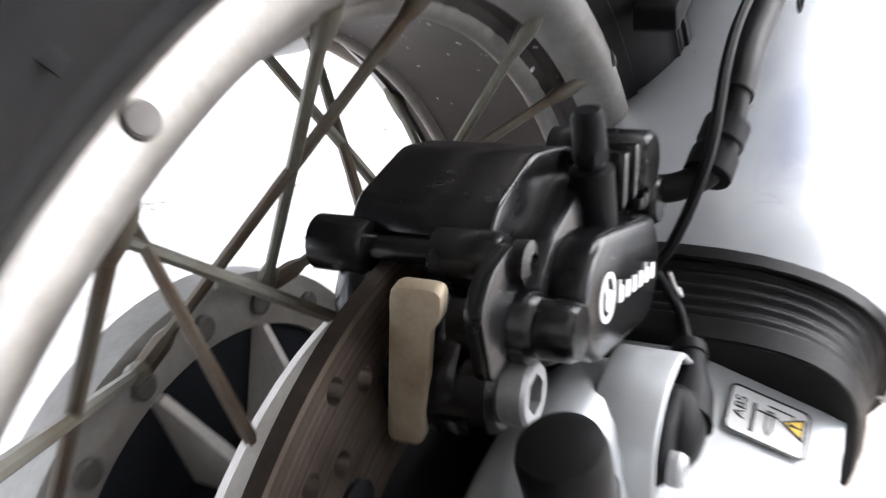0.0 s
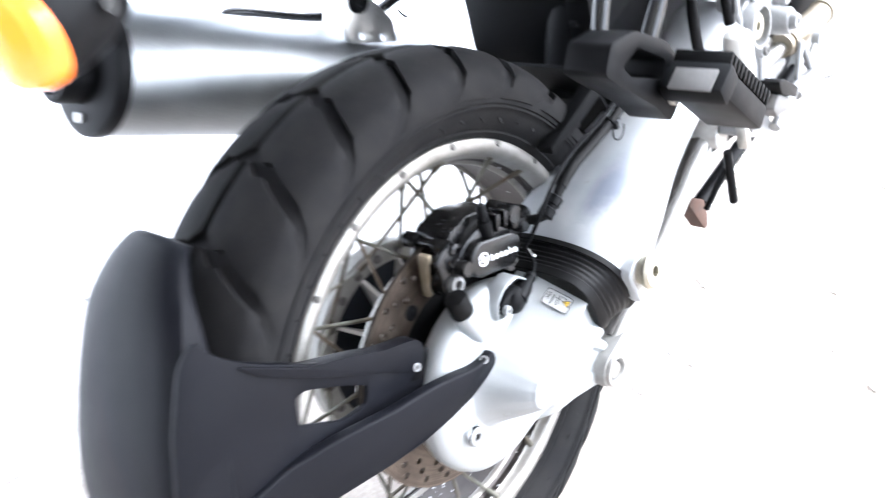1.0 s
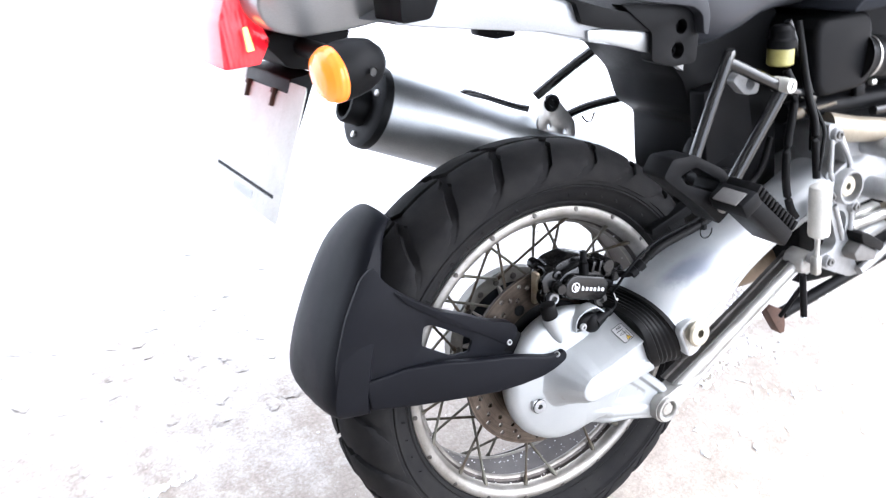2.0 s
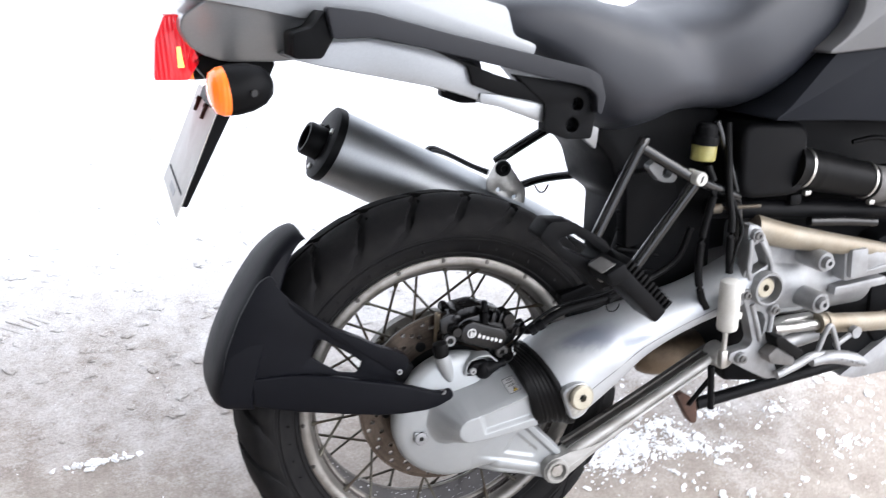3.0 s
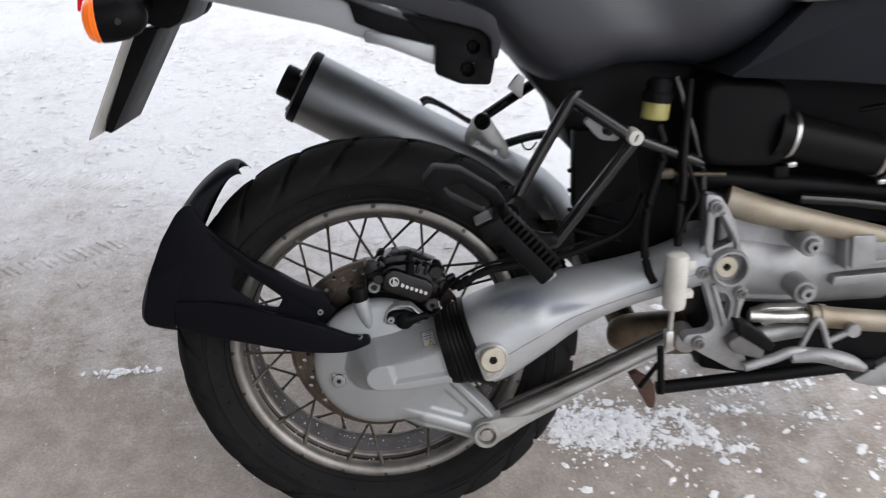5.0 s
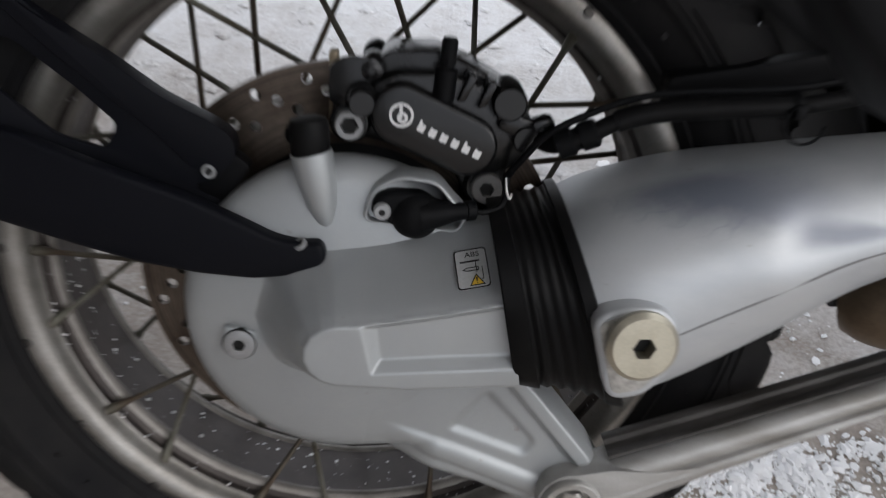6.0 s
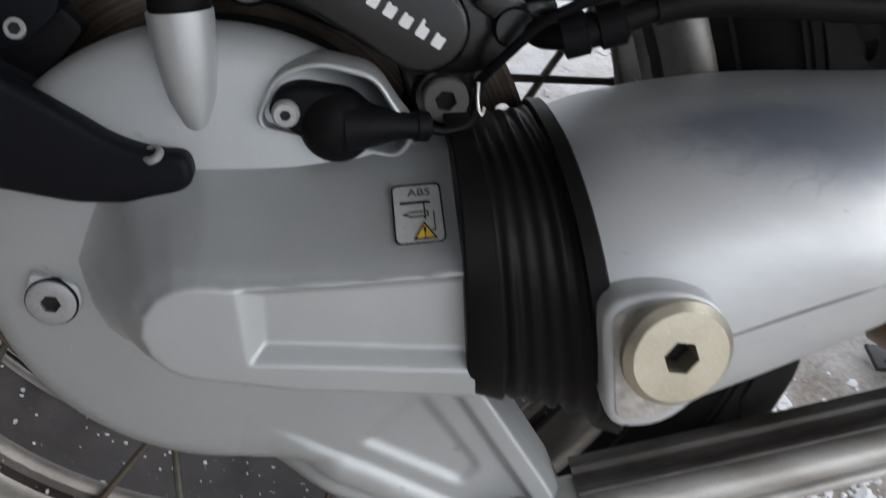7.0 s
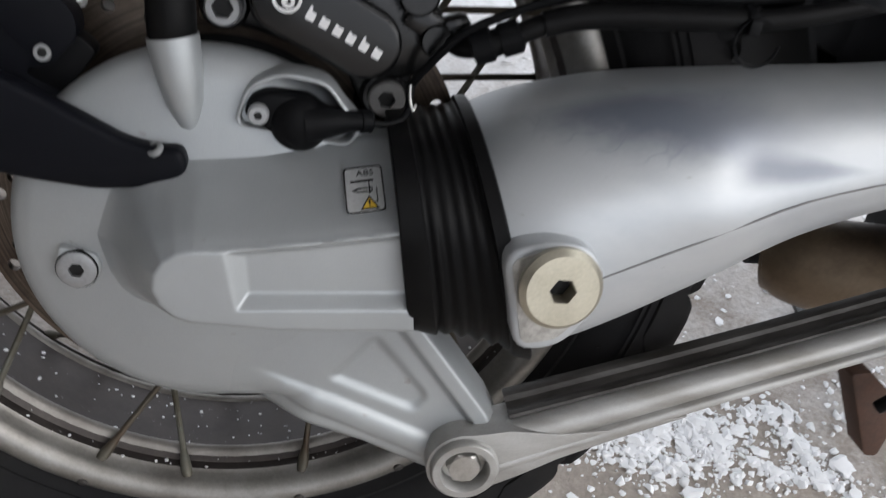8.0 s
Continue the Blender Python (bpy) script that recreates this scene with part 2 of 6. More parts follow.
# reflection of the black parts above the arm, put into the colour
dark_band(SMEARED_SHADED, (0.15, 0.167, 0.215), 0.85, 0.1000, 0.0, 0.112, 0.150, 0.205, 0.300, 0.0200)
# dark wedge mirrored in the crease, also painted in
dark_band(SMEARED_SHADED, (0.15, 0.167, 0.205), 0.75, 0.0865, 0.10, 0.236, 0.256, 0.285, 0.318, 0.0120, 0.0100, 0.006)
# traces of wiped pen writing
dark_band(SMEARED_SHADED, (0.22, 0.235, 0.29), 0.30, 0.0890, 0.0, 0.140, 0.150, 0.235, 0.245, 0.0110, 0.0, 0.004, True)
RED = glow_lens("red_lens", (0.60, 0.006, 0.014), 0.38)
BULB = glow_lens("lit_bulb", (1.0, 0.22, 0.06), 2.2)
RIDGE = surface("dull_rim_ridge", (0.30, 0.285, 0.265), 0.5, 0.6, (0.17, 0.155, 0.14), 35, 500, 0.12)
GROOVE = surface("dirty_groove", (0.13, 0.13, 0.13), 0.6, 0.0, (0.2, 0.2, 0.2), 60, 600, 0.1)
AMBER = glow_lens("amber_lens", (0.88, 0.17, 0.012), 0.34)
PLATE = surface("plate_face", (0.62, 0.62, 0.60), 0.5, 0.0, (0.5, 0.49, 0.46), 20, 300, 0.05)
SNOW = surface("packed_snow", (0.93, 0.93, 0.935), 0.7, 0.0, (0.83, 0.835, 0.845), 60, 400, 0.6)
# tones of the unseen walls and ceiling, set by the light they bounce
WALL = surface("unseen_wall", (0.38, 0.37, 0.355), 0.85, 0.0, (0.31, 0.30, 0.285), 2, 60, 0.3)
CEILING = surface("unseen_pale_ceiling", (0.70, 0.695, 0.68), 0.85, 0.0, (0.60, 0.59, 0.57), 2, 60, 0.3)
DARKWALL = surface("unseen_dark_wall", (0.16, 0.155, 0.15), 0.85, 0.0, (0.12, 0.117, 0.112), 2, 60, 0.3)


def concrete():
    """Dirty concrete, frosted and dusted with trodden snow further out from the shelter."""
    m = bpy.data.materials.new("snowy_concrete")
    m.use_nodes = True
    nt = m.node_tree
    b = nt.nodes["Principled BSDF"]
    co = nt.nodes.new("ShaderNodeTexCoord")
    sep = nt.nodes.new("ShaderNodeSeparateXYZ")
    nt.links.new(co.outputs["Object"], sep.inputs["Vector"])
    big = node(nt, "ShaderNodeTexNoise", Scale=2.2, Detail=7.0, Roughness=0.62)
    mid = node(nt, "ShaderNodeTexNoise", Scale=14.0, Detail=6.0, Roughness=0.65)
    fine = node(nt, "ShaderNodeTexNoise", Scale=160.0, Detail=4.0, Roughness=0.7)
    clod = node(nt, "ShaderNodeTexNoise", Scale=48.0, Detail=6.0, Roughness=0.72, Distortion=0.6)
    for n in (big, mid, fine, clod):
        nt.links.new(co.outputs["Object"], n.inputs["Vector"])
    base = nt.nodes.new("ShaderNodeValToRGB")
    base.color_ramp.elements[0].position, base.color_ramp.elements[0].color = 0.3, (0.295, 0.254, 0.218, 1)
    base.color_ramp.elements[1].position, base.color_ramp.elements[1].color = 0.7, (0.46, 0.414, 0.370, 1)
    nt.links.new(mid.outputs["Fac"], base.inputs["Fac"])
    grain = nt.nodes.new("ShaderNodeMix")
    grain.data_type, grain.blend_type = "RGBA", "OVERLAY"
    grain.inputs["Factor"].default_value = 0.5
    nt.links.new(base.outputs["Color"], grain.inputs["A"])
    nt.links.new(fine.outputs["Fac"], grain.inputs["B"])

    def math_node(op, a, c):
        n = nt.nodes.new("ShaderNodeMath")
        n.operation = op
        for i, v in enumerate((a, c)):
            if isinstance(v, (int, float)):
                n.inputs[i].default_value = v
            else:
                nt.links.new(v, n.inputs[i])
        return n.outputs[0]

    # snow lies thicker towards the open side
    grow = node(nt, "ShaderNodeMapRange")
    grow.inputs["From Min"].default_value, grow.inputs["From Max"].default_value = -0.10, 1.05
    grow.inputs["To Min"].default_value, grow.inputs["To Max"].default_value = -0.29, 0.33
    nt.links.new(math_node("ADD", sep.outputs["Y"], math_node("MULTIPLY", sep.outputs["X"], 0.2)), grow.inputs["Value"])
    amount = math_node("ADD", math_node("ADD", math_node("MULTIPLY", big.outputs["Fac"], 0.60), math_node("MULTIPLY", mid.outputs["Fac"], 0.40)), grow.outputs["Result"])
    amount = math_node("ADD", amount, math_node("MULTIPLY", math_node("SUBTRACT", fine.outputs["Fac"], 0.5), 0.25))
    amount = math_node("ADD", amount, math_node("MULTIPLY", math_node("SUBTRACT", clod.outputs["Fac"], 0.5), 0.36))
    cover = node(nt, "ShaderNodeMapRange")
    cover.inputs["From Min"].default_value, cover.inputs["From Max"].default_value = 0.36, 0.84
    nt.links.new(amount, cover.inputs["Value"])
    mix = nt.nodes.new("ShaderNodeMix")
    mix.data_type = "RGBA"
    mix.inputs["B"].default_value = (0.74, 0.75, 0.765, 1)
    nt.links.new(cover.outputs["Result"], mix.inputs["Factor"])
    nt.links.new(grain.outputs["Result"], mix.inputs["A"])
    nt.links.new(mix.outputs["Result"], b.inputs["Base Color"])
    b.inputs["Roughness"].default_value = 0.75
    b.inputs["Specular IOR Level"].default_value = 0.3
    height = math_node("ADD", math_node("MULTIPLY", fine.outputs["Fac"], 0.30), math_node("ADD", math_node("MULTIPLY", cover.outputs["Result"], 0.5), math_node("MULTIPLY", clod.outputs["Fac"], 1.3)))
    bp = node(nt, "ShaderNodeBump", Strength=0.42, Distance=0.008)
    nt.links.new(height, bp.inputs["Height"])
    nt.links.new(bp.outputs["Normal"], b.inputs["Normal"])
    return m


FLOOR = concrete()


# ---- mesh kit (x forward along the machine, y to its far side, z up, origin at the wheel's centre) ----
def part(name, bm, material, parent=None, label="", angle=38):
    me = bpy.data.meshes.new(name)
    bmesh.ops.recalc_face_normals(bm, faces=bm.faces)
    bm.to_mesh(me)
    bm.free()
    me.materials.append(material)
    me.shade_smooth()
    me.set_sharp_from_angle(angle=radians(angle))
    ob = new(name, me)
    if parent is not None:
        ob.parent = parent
    return tagged(ob, label) if label else ob


def share(name, mesh, parent, matrix):
    ob = new(name, mesh)
    ob.parent = parent
    ob.matrix_basis = matrix
    return ob


def thing(name, label, category, matrix=None, group="", kind=""):
    ob = new(name)
    ob.empty_display_size = 0.05
    if matrix is not None:
        ob.matrix_world = matrix
    return tagged(ob, label, category, group, kind)


def joined(*meshes):
    out = bmesh.new()
    for bm in meshes:
        me = bpy.data.meshes.new("t")
        bm.to_mesh(me)
        bm.free()
        out.from_mesh(me)
        bpy.data.meshes.remove(me)
    return out


def align(p, way, spin=0):
    return Matrix.Translation(p) @ Vector(way).to_track_quat("Z", "Y").to_matrix().to_4x4() @ pose(0, 0, 0, 0, 0, spin)


def lathe(profile, m=None, n=32, close=False):
    """Revolves (r, h) or (r, h, 6) rows about z; a third entry makes that ring a hexagon. Then moves it by m."""
    bm = bmesh.new()
    rings = []
    for row in profile:
        r, h = row[0], row[1]
        ring = []
        if r < 1e-6:
            ring = [bm.verts.new((0, 0, h))] * n
        else:
            for i in range(n):
                a = 2 * math.pi * i / n
                k = r
                if len(row) > 2:
                    k = r * math.cos(math.pi / 6) / math.cos((a % (math.pi / 3)) - math.pi / 6)
                ring.append(bm.verts.new((k * math.cos(a), k * math.sin(a), h)))
        rings.append(ring)
    pairs = list(zip(rings, rings[1:])) + ([(rings[-1], rings[0])] if close else [])
    for a, c in pairs:
        for i in range(n):
            j = (i + 1) % n
            f = []
            for v in (a[i], a[j], c[j], c[i]):
                if v not in f:
                    f.append(v)
            if len(f) > 2:
                bm.faces.new(f)
    if not close:
        for ring in (rings[0], rings[-1]):
            if len(set(ring)) == n:
                bm.faces.new(ring)
    if m is not None:
        bm.transform(m)
    return bm


def smooth_path(points, steps=6):
    p = [Vector(q) for q in points]
    if len(p) < 3:
        return p
    p = [2 * p[0] - p[1]] + p + [2 * p[-1] - p[-2]]
    out = []
    for i in range(1, len(p) - 2):
        a, b, c, d = p[i - 1:i + 3]
        for k in range(steps):
            t = k / steps
            out.append(0.5 * (2 * b + (c - a) * t + (2 * a - 5 * b + 4 * c - d) * t * t + (3 * b - a - 3 * c + d) * t ** 3))
    out.append(p[-2])
    return out


def loft(rings, caps=True):
    bm = bmesh.new()
    rows = [[bm.verts.new(v) for v in ring] for ring in rings]
    n = len(rows[0])
    for a, c in zip(rows, rows[1:]):
        for i in range(n):
            j = (i + 1) % n
            bm.faces.new((a[i], a[j], c[j], c[i]))
    if caps:
        bm.faces.new(rows[0])
        bm.faces.new(rows[-1])
    return bm


def tube(points, r, n=12, steps=6, squash=1.0):
    """A round rod or hose along the points; r may be one radius or one for each point."""
    path = smooth_path(points, steps)
    radii = r if isinstance(r, (list, tuple)) else [r] * len(points)
    rr = [v.x for v in smooth_path([(q, 0, 0) for q in radii], steps)] if len(points) > 2 else list(radii)
    up = Vector((0, 0, 1))
    rings = []
    for i, p in enumerate(path):
        d = (path[min(i + 1, len(path) - 1)] - path[max(i - 1, 0)]).normalized()
        side = d.cross(up)
        if side.length < 0.2:
            side = d.cross(Vector((0, 1, 0)))
        side.normalize()
        top = side.cross(d)
        rings.append([p + rr[i] * (math.cos(a) * side * squash + math.sin(a) * top) for a in (2 * math.pi * k / n for k in range(n))])
    return loft(rings)


def soften(bm, width, segments=2, angle=30):
    edges = [e for e in bm.edges if len(e.link_faces) == 2 and e.calc_face_angle(0) > radians(angle)]
    if width > 0 and edges:
        bmesh.ops.bevel(bm, geom=edges, offset=width, segments=segments, affect="EDGES", profile=0.5, clamp_overlap=True)
    return bm


def prism(outline, y0, y1, bevel=0.0, holes=(), bend=None, segments=2, seam=False):
    """Extrudes an outline of (x, z) from y0 to y1, with holes through it. bend(x, z) adds to y."""
    bm = bmesh.new()
    loops = []
    for ring in (outline, *holes):
        vs = [bm.verts.new((x, y0, z)) for x, z in ring]
        loops += [bm.edges.new((a, b)) for a, b in zip(vs, vs[1:] + vs[:1])]
    if holes:
        bmesh.ops.triangle_fill(bm, use_beauty=True, use_dissolve=False, edges=loops)
    else:
        bm.faces.new(list(bm.verts))
    ext = bmesh.ops.extrude_face_region(bm, geom=list(bm.faces) + list(bm.edges))
    bmesh.ops.translate(bm, vec=(0, y1 - y0, 0), verts=[v for v in ext["geom"] if isinstance(v, bmesh.types.BMVert)])
    bmesh.ops.remove_doubles(bm, verts=bm.verts, dist=1e-6)
    bmesh.ops.recalc_face_normals(bm, faces=bm.faces)
    soften(bm, bevel, segments)
    if bend:
        for v in bm.verts:
            v.co.y += bend(v.co.x, v.co.z)
    return bm


def box(x, y, z, sx, sy, sz, bevel=0.002, m=None):
    bm = bmesh.new()
    bmesh.ops.create_cube(bm, size=1.0)
    bmesh.ops.scale(bm, vec=(sx, sy, sz), verts=bm.verts)
    soften(bm, bevel)
    if m is not None:
        bm.transform(m)
    bmesh.ops.translate(bm, vec=(x, y, z), verts=bm.verts)
    return bm


def rounded(points, r=0.01, n=4):
    """Rounds the corners of an outline of (x, z)."""
    out = []
    k = len(points)
    for i in range(k):
        p, a, c = Vector(points[i]), Vector(points[i - 1]), Vector(points[(i + 1) % k])
        u, v = (a - p), (c - p)
        d = min(r, u.length * 0.45, v.length * 0.45)
        s, e = p + u.normalized() * d, p + v.normalized() * d
        for j in range(n + 1):
            t = j / n
            q = (1 - t) ** 2 * s + 2 * t * (1 - t) * p + t * t * e
            out.append((q.x, q.y))
    return out


def off_line(x, z, points, closed=False):
    """Distance of (x, z) from a line through points."""
    p = Vector((x, z))
    best = 9.0
    for a, b in list(zip(points, points[1:])) + ([(points[-1], points[0])] if closed else []):
        a, b = Vector(a), Vector(b)
        d = b - a
        if d.length < 1e-7:
            continue
        t = min(max((p - a).dot(d) / d.length_squared, 0.0), 1.0)
        best = min(best, (p - a - d * t).length)
    return best


def inside(x, z, points):
    hit = False
    for (x0, z0), (x1, z1) in zip(points, points[1:] + points[:1]):
        if (z0 > z) != (z1 > z) and x < x0 + (z - z0) / (z1 - z0) * (x1 - x0):
            hit = not hit
    return hit


def relief(xs, low, high, rows, depth, back, shift=None):
    """A cast face: y = depth(x, z) between the curves low(x) and high(x), with walls back to y = back."""
    bm = bmesh.new()
    grid = []
    ys = np.array([[depth(x, low(x) + (high(x) - low(x)) * i / rows) for i in range(rows + 1)] for x in xs])
    for turn in range(2):
        wide = np.pad(ys, 1, mode="edge")
        ys = 0.4 * ys + 0.15 * (wide[2:, 1:-1] + wide[:-2, 1:-1] + wide[1:-1, 2:] + wide[1:-1, :-2])
    for x, line in zip(xs, ys):
        z0, z1 = low(x), high(x)
        zs = [z0 + (z1 - z0) * i / rows for i in range(rows + 1)]
        col = [(x, back, z0)] + [(x, float(y), z) for y, z in zip(line, zs)] + [(x, back, z1)]
        grid.append([bm.verts.new(shift(*c) if shift else c) for c in col])
    for a, c in zip(grid, grid[1:]):
        for i in range(len(a) - 1):
            bm.faces.new((a[i], a[i + 1], c[i + 1], c[i]))
    return bm


def circle(x, z, r, n=20):
    return [(x + r * math.cos(2 * math.pi * i / n), z + r * math.sin(2 * math.pi * i / n)) for i in range(n)]


def socket_bolt(r=0.006, h=0.006, hexr=0.003, n=24):
    """Head of a socket bolt: a rounded cylinder with a hexagonal recess, along +z from 0."""
    return lathe([(r, 0), (r, h * 0.85), (r * 0.9, h), (hexr * 1.16, h), (hexr, h, 6), (hexr, h * 0.35, 6), (0, h * 0.3)], None, n)


TO_US = (0, -1, 0)


def dark_socket(parent, m, hexr, h):
    """A black disc at the bottom of a bolt's hexagonal recess: dirt, and the shade of its depth painted in."""
    bm = lathe([(hexr * 0.97, h * 0.55, 6), (0, h * 0.55)], None, 18)
    ob = part("socket", bm, INK, parent)
    ob.matrix_basis = m
    return ob


# ---- the motorcycle ----
motorcycle = thing("motorcycle", "silver and black touring motorcycle leaning on its stand on snowy concrete", "motorcycle", BIKE)
AX = align((0, 0, 0), TO_US)      # z of this frame points out of the machine's right side


# -- rear wheel: tyre with tread blocks, rim, spokes, hub
def tyre_point(y, lift=0.0):
    """Radius of the tread band at the distance y from the middle."""
    return 0.3210 - 0.0220 * (abs(y) / 0.068) ** 2.3 + lift


def build_tyre():
    half = [(0.228, 0.050), (0.236, 0.0575), (0.2385, 0.0605), (0.241, 0.0595), (0.2440, 0.0630), (0.2500, 0.0670), (0.2580, 0.0712), (0.2632, 0.0730), (0.2640, 0.0748), (0.2654, 0.0748), (0.2662, 0.0732), (0.2672, 0.0732), (0.2682, 0.0748), (0.276, 0.0750), (0.285, 0.0720), (0.2925, 0.0670)]
    prof = [(r, -y) for r, y in half]
    prof += [(tyre_point(y, -0.0075), y) for y in np.linspace(-0.062, 0.062, 13)]
    prof += [(r, y) for r, y in reversed(half)]
    prof += [(0.2255, 0.047), (0.2255, -0.047)]
    return lathe([(r, -y) for r, y in prof], AX, 120, close=True)


tyre = part("tyre", build_tyre(), TYRE, motorcycle, "black rubber tyre with chunky slanted tread blocks", angle=50)

# raised sidewall writing, worn past reading
marks = bmesh.new()
for k in range(54):
    a = math.radians(6.667 * k)
    if k % 9 in (0, 1):
        continue
    tall = 0.0035 + 0.0015 * ((k * 7) % 3)
    one = box(0, 0, 0, 0.0018 + 0.0016 * (k % 2), 0.0007, tall * 1.5, 0.0002)
    one.transform(Matrix.Rotation(a, 4, "Y") @ Matrix.Translation((0.0, -0.0690, 0.2530)) @ Matrix.Rotation(radians(-30), 4, "X"))
    joined_marks = bpy.data.meshes.new("t")
    one.to_mesh(joined_marks)
    one.free()
    marks.from_mesh(joined_marks)
    bpy.data.meshes.remove(joined_marks)
tagged(part("sidewall_relief", marks, TYRE, tyre), "worn raised marks", kind="stuff")


def tread_block(side, count):
    """One slanted block of the tread, from the middle over the shoulder to the sidewall."""
    bm = bmesh.new()
    span = 2 * math.pi / count
    rows = [(tyre_point(y), y, tyre_point(y) - 0.011, y, 0.62 * (y / 0.068) ** 0.8 + (0.1 if y < 0.02 else 0), 0) for y in np.linspace(0.004, 0.067, 9)]
    rows += [(0.2930, 0.0720, 0.2860, 0.066, 0.70, 1), (0.2850, 0.0750, 0.2800, 0.070, 0.80, 1), (0.2790, 0.0768, 0.2770, 0.072, 0.93, 1), (0.2730, 0.0768, 0.2720, 0.073, 1.06, 1), (0.2722, 0.0750, 0.2718, 0.073, 1.07, 1)]
    grid = {}
    for i, (r1, y1, r0, y0, shift, low) in enumerate(rows):
        gap = 0.085 + 0.03 * i / len(rows)
        for j in range(7):
            a = (gap + (1 - 2 * gap) * j / 6 + shift) * span
            edge = 0.0012 if (j in (0, 6) or i == 0) else 0
            for top, r, y in ((1, r1 - (0 if low else edge), y1 - (edge if low else 0)), (0, r0, y0)):
                grid[top, i, j] = bm.verts.new((r * math.cos(a), side * y, r * math.sin(a)))
    n = len(rows)
    for i in range(n - 1):
        for j in range(6):
            for top in (0, 1):
                bm.faces.new((grid[top, i, j], grid[top, i + 1, j], grid[top, i + 1, j + 1], grid[top, i, j + 1]))
        for j in (0, 6):
            bm.faces.new((grid[0, i, j], grid[0, i + 1, j], grid[1, i + 1, j], grid[1, i, j]))
    for j in range(6):
        for i in (0, n - 1):
            bm.faces.new((grid[0, i, j], grid[0, i, j + 1], grid[1, i, j + 1], grid[1, i, j]))
    return bm


BLOCKS = 24
for side in (-1, 1):
    first = part("tread_block", tread_block(side, BLOCKS), TYRE, tyre, angle=50)
    for k in range(1, BLOCKS):
        share("tread_block", first.data, tyre, Matrix.Rotation(2 * math.pi * k / BLOCKS, 4, "Y"))

half_rim = [(0.2325, 0.0535), (0.2315, 0.0565), (0.2285, 0.0585), (0.2240, 0.0592), (0.2198, 0.0580), (0.2165, 0.0553), (0.2140, 0.0515), (0.2125, 0.0470), (0.2115, 0.0430), (0.2105, 0.0370), (0.2070, 0.0345),
            (0.2045, 0.0310), (0.2050, 0.0250), (0.2055, 0.0200), (0.2055, 0.0040)]
lip = half_rim[:8]
rim = part("rim", joined(lathe([(0.2100, 0.0445)] + list(reversed(lip)) + [(0.2260, 0.0505), (0.2180, 0.0440)], AX, 128, close=True),
                         lathe([(0.2100, -0.0445)] + [(r, -y) for r, y in reversed(lip)] + [(0.2260, -0.0505), (0.2180, -0.0440)], AX, 128, close=True)), RIM, motorcycle, "dull anodised aluminium wheel rim", angle=30)
inner = half_rim[7:]
outer_rim = [(0.2090, 0.0), (0.2090, 0.020), (0.2120, 0.034), (0.2190, 0.0435)]
part("rim_well", lathe(inner + [(r, -y) for r, y in reversed(inner)] + [(r, -y) for r, y in reversed(outer_rim)] + outer_rim[1:], AX, 128, close=True), WELL, rim, "dirty rim well spotted with dried snow", angle=30)
for side in (1, -1):
    part("rim_ridge", lathe([(0.2080, side * 0.0350), (0.2050, side * 0.0335), (0.2028, side * 0.0310), (0.2024, side * 0.0290), (0.2034, side * 0.0268), (0.2060, side * 0.0250)], AX, 96, close=True), RIDGE, rim)
specks = bmesh.new()
rnd = random.Random(9)
for k in range(150):
    a, y = math.radians(rnd.uniform(185, 350)), rnd.choice((-1, 1)) * rnd.uniform(0.001, 0.026)
    if rnd.random() < 0.25:
        y = -rnd.uniform(0.036, 0.044)
    r = 0.2050 if abs(y) < 0.03 else 0.2108
    got = bmesh.ops.create_icosphere(specks, subdivisions=1, radius=rnd.choice((0.0006, 0.0008, 0.0011, 0.0016)))
    bmesh.ops.scale(specks, vec=(rnd.uniform(0.7, 1.5), rnd.uniform(0.7, 1.6), 0.6), verts=got["verts"])
    bmesh.ops.translate(specks, vec=(r * math.cos(a), y, r * math.sin(a)), verts=got["verts"])
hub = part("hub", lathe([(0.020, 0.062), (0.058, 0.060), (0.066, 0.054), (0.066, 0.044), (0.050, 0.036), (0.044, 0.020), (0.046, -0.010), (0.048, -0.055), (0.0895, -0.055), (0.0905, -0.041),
                         (0.104, -0.040), (0.1110, -0.044), (0.1110, -0.060), (0.104, -0.066), (0.088, -0.062), (0.070, -0.060), (0.055, -0.070), (0.030, -0.074), (0.02, -0.06)], AX, 80), DULLHUB, motorcycle, "dusty grey cast hub with radial ribs painted paler, as lit")
for k in range(10):
    a = 2 * math.pi * (k + 0.3) / 10
    rib = prism([(0.046, -0.0026), (0.091, -0.0018), (0.091, 0.0018), (0.046, 0.0026)], 0.004, 0.0555, 0.0006)
    for v in rib.verts:
        if v.co.x > 0.08 and v.co.y < 0.02:
            v.co.y = 0.0385
    rib.transform(Matrix.Rotation(a, 4, "Y"))
    # paler than the body: the light on upturned ribs is in the colour
    part("rib", rib, LITHUB, hub)
# near-black lining deepens the shade between the ribs by colour
part("hub_recess", lathe([(0.0465, -0.012), (0.0485, -0.0545), (0.0890, -0.0545), (0.0900, -0.0440)], AX, 60), DARKPANEL, hub, "recess between the ribs, its shade painted near-black")
for k in range(20):                # eyelets that take the spokes
    a = math.radians(18 * k + 9)
    part("eyelet", lathe([(0.0050, -0.002), (0.0050, 0.0016), (0.0040, 0.0024), (0, 0.0024)], align((0.1000 * math.cos(a), 0.0400, 0.1000 * math.sin(a)), TO_US), 12), GRIME, hub)

# forty spokes crossing in pairs, from the rim's edges to the opposite flange of the hub
SPOKES = 20


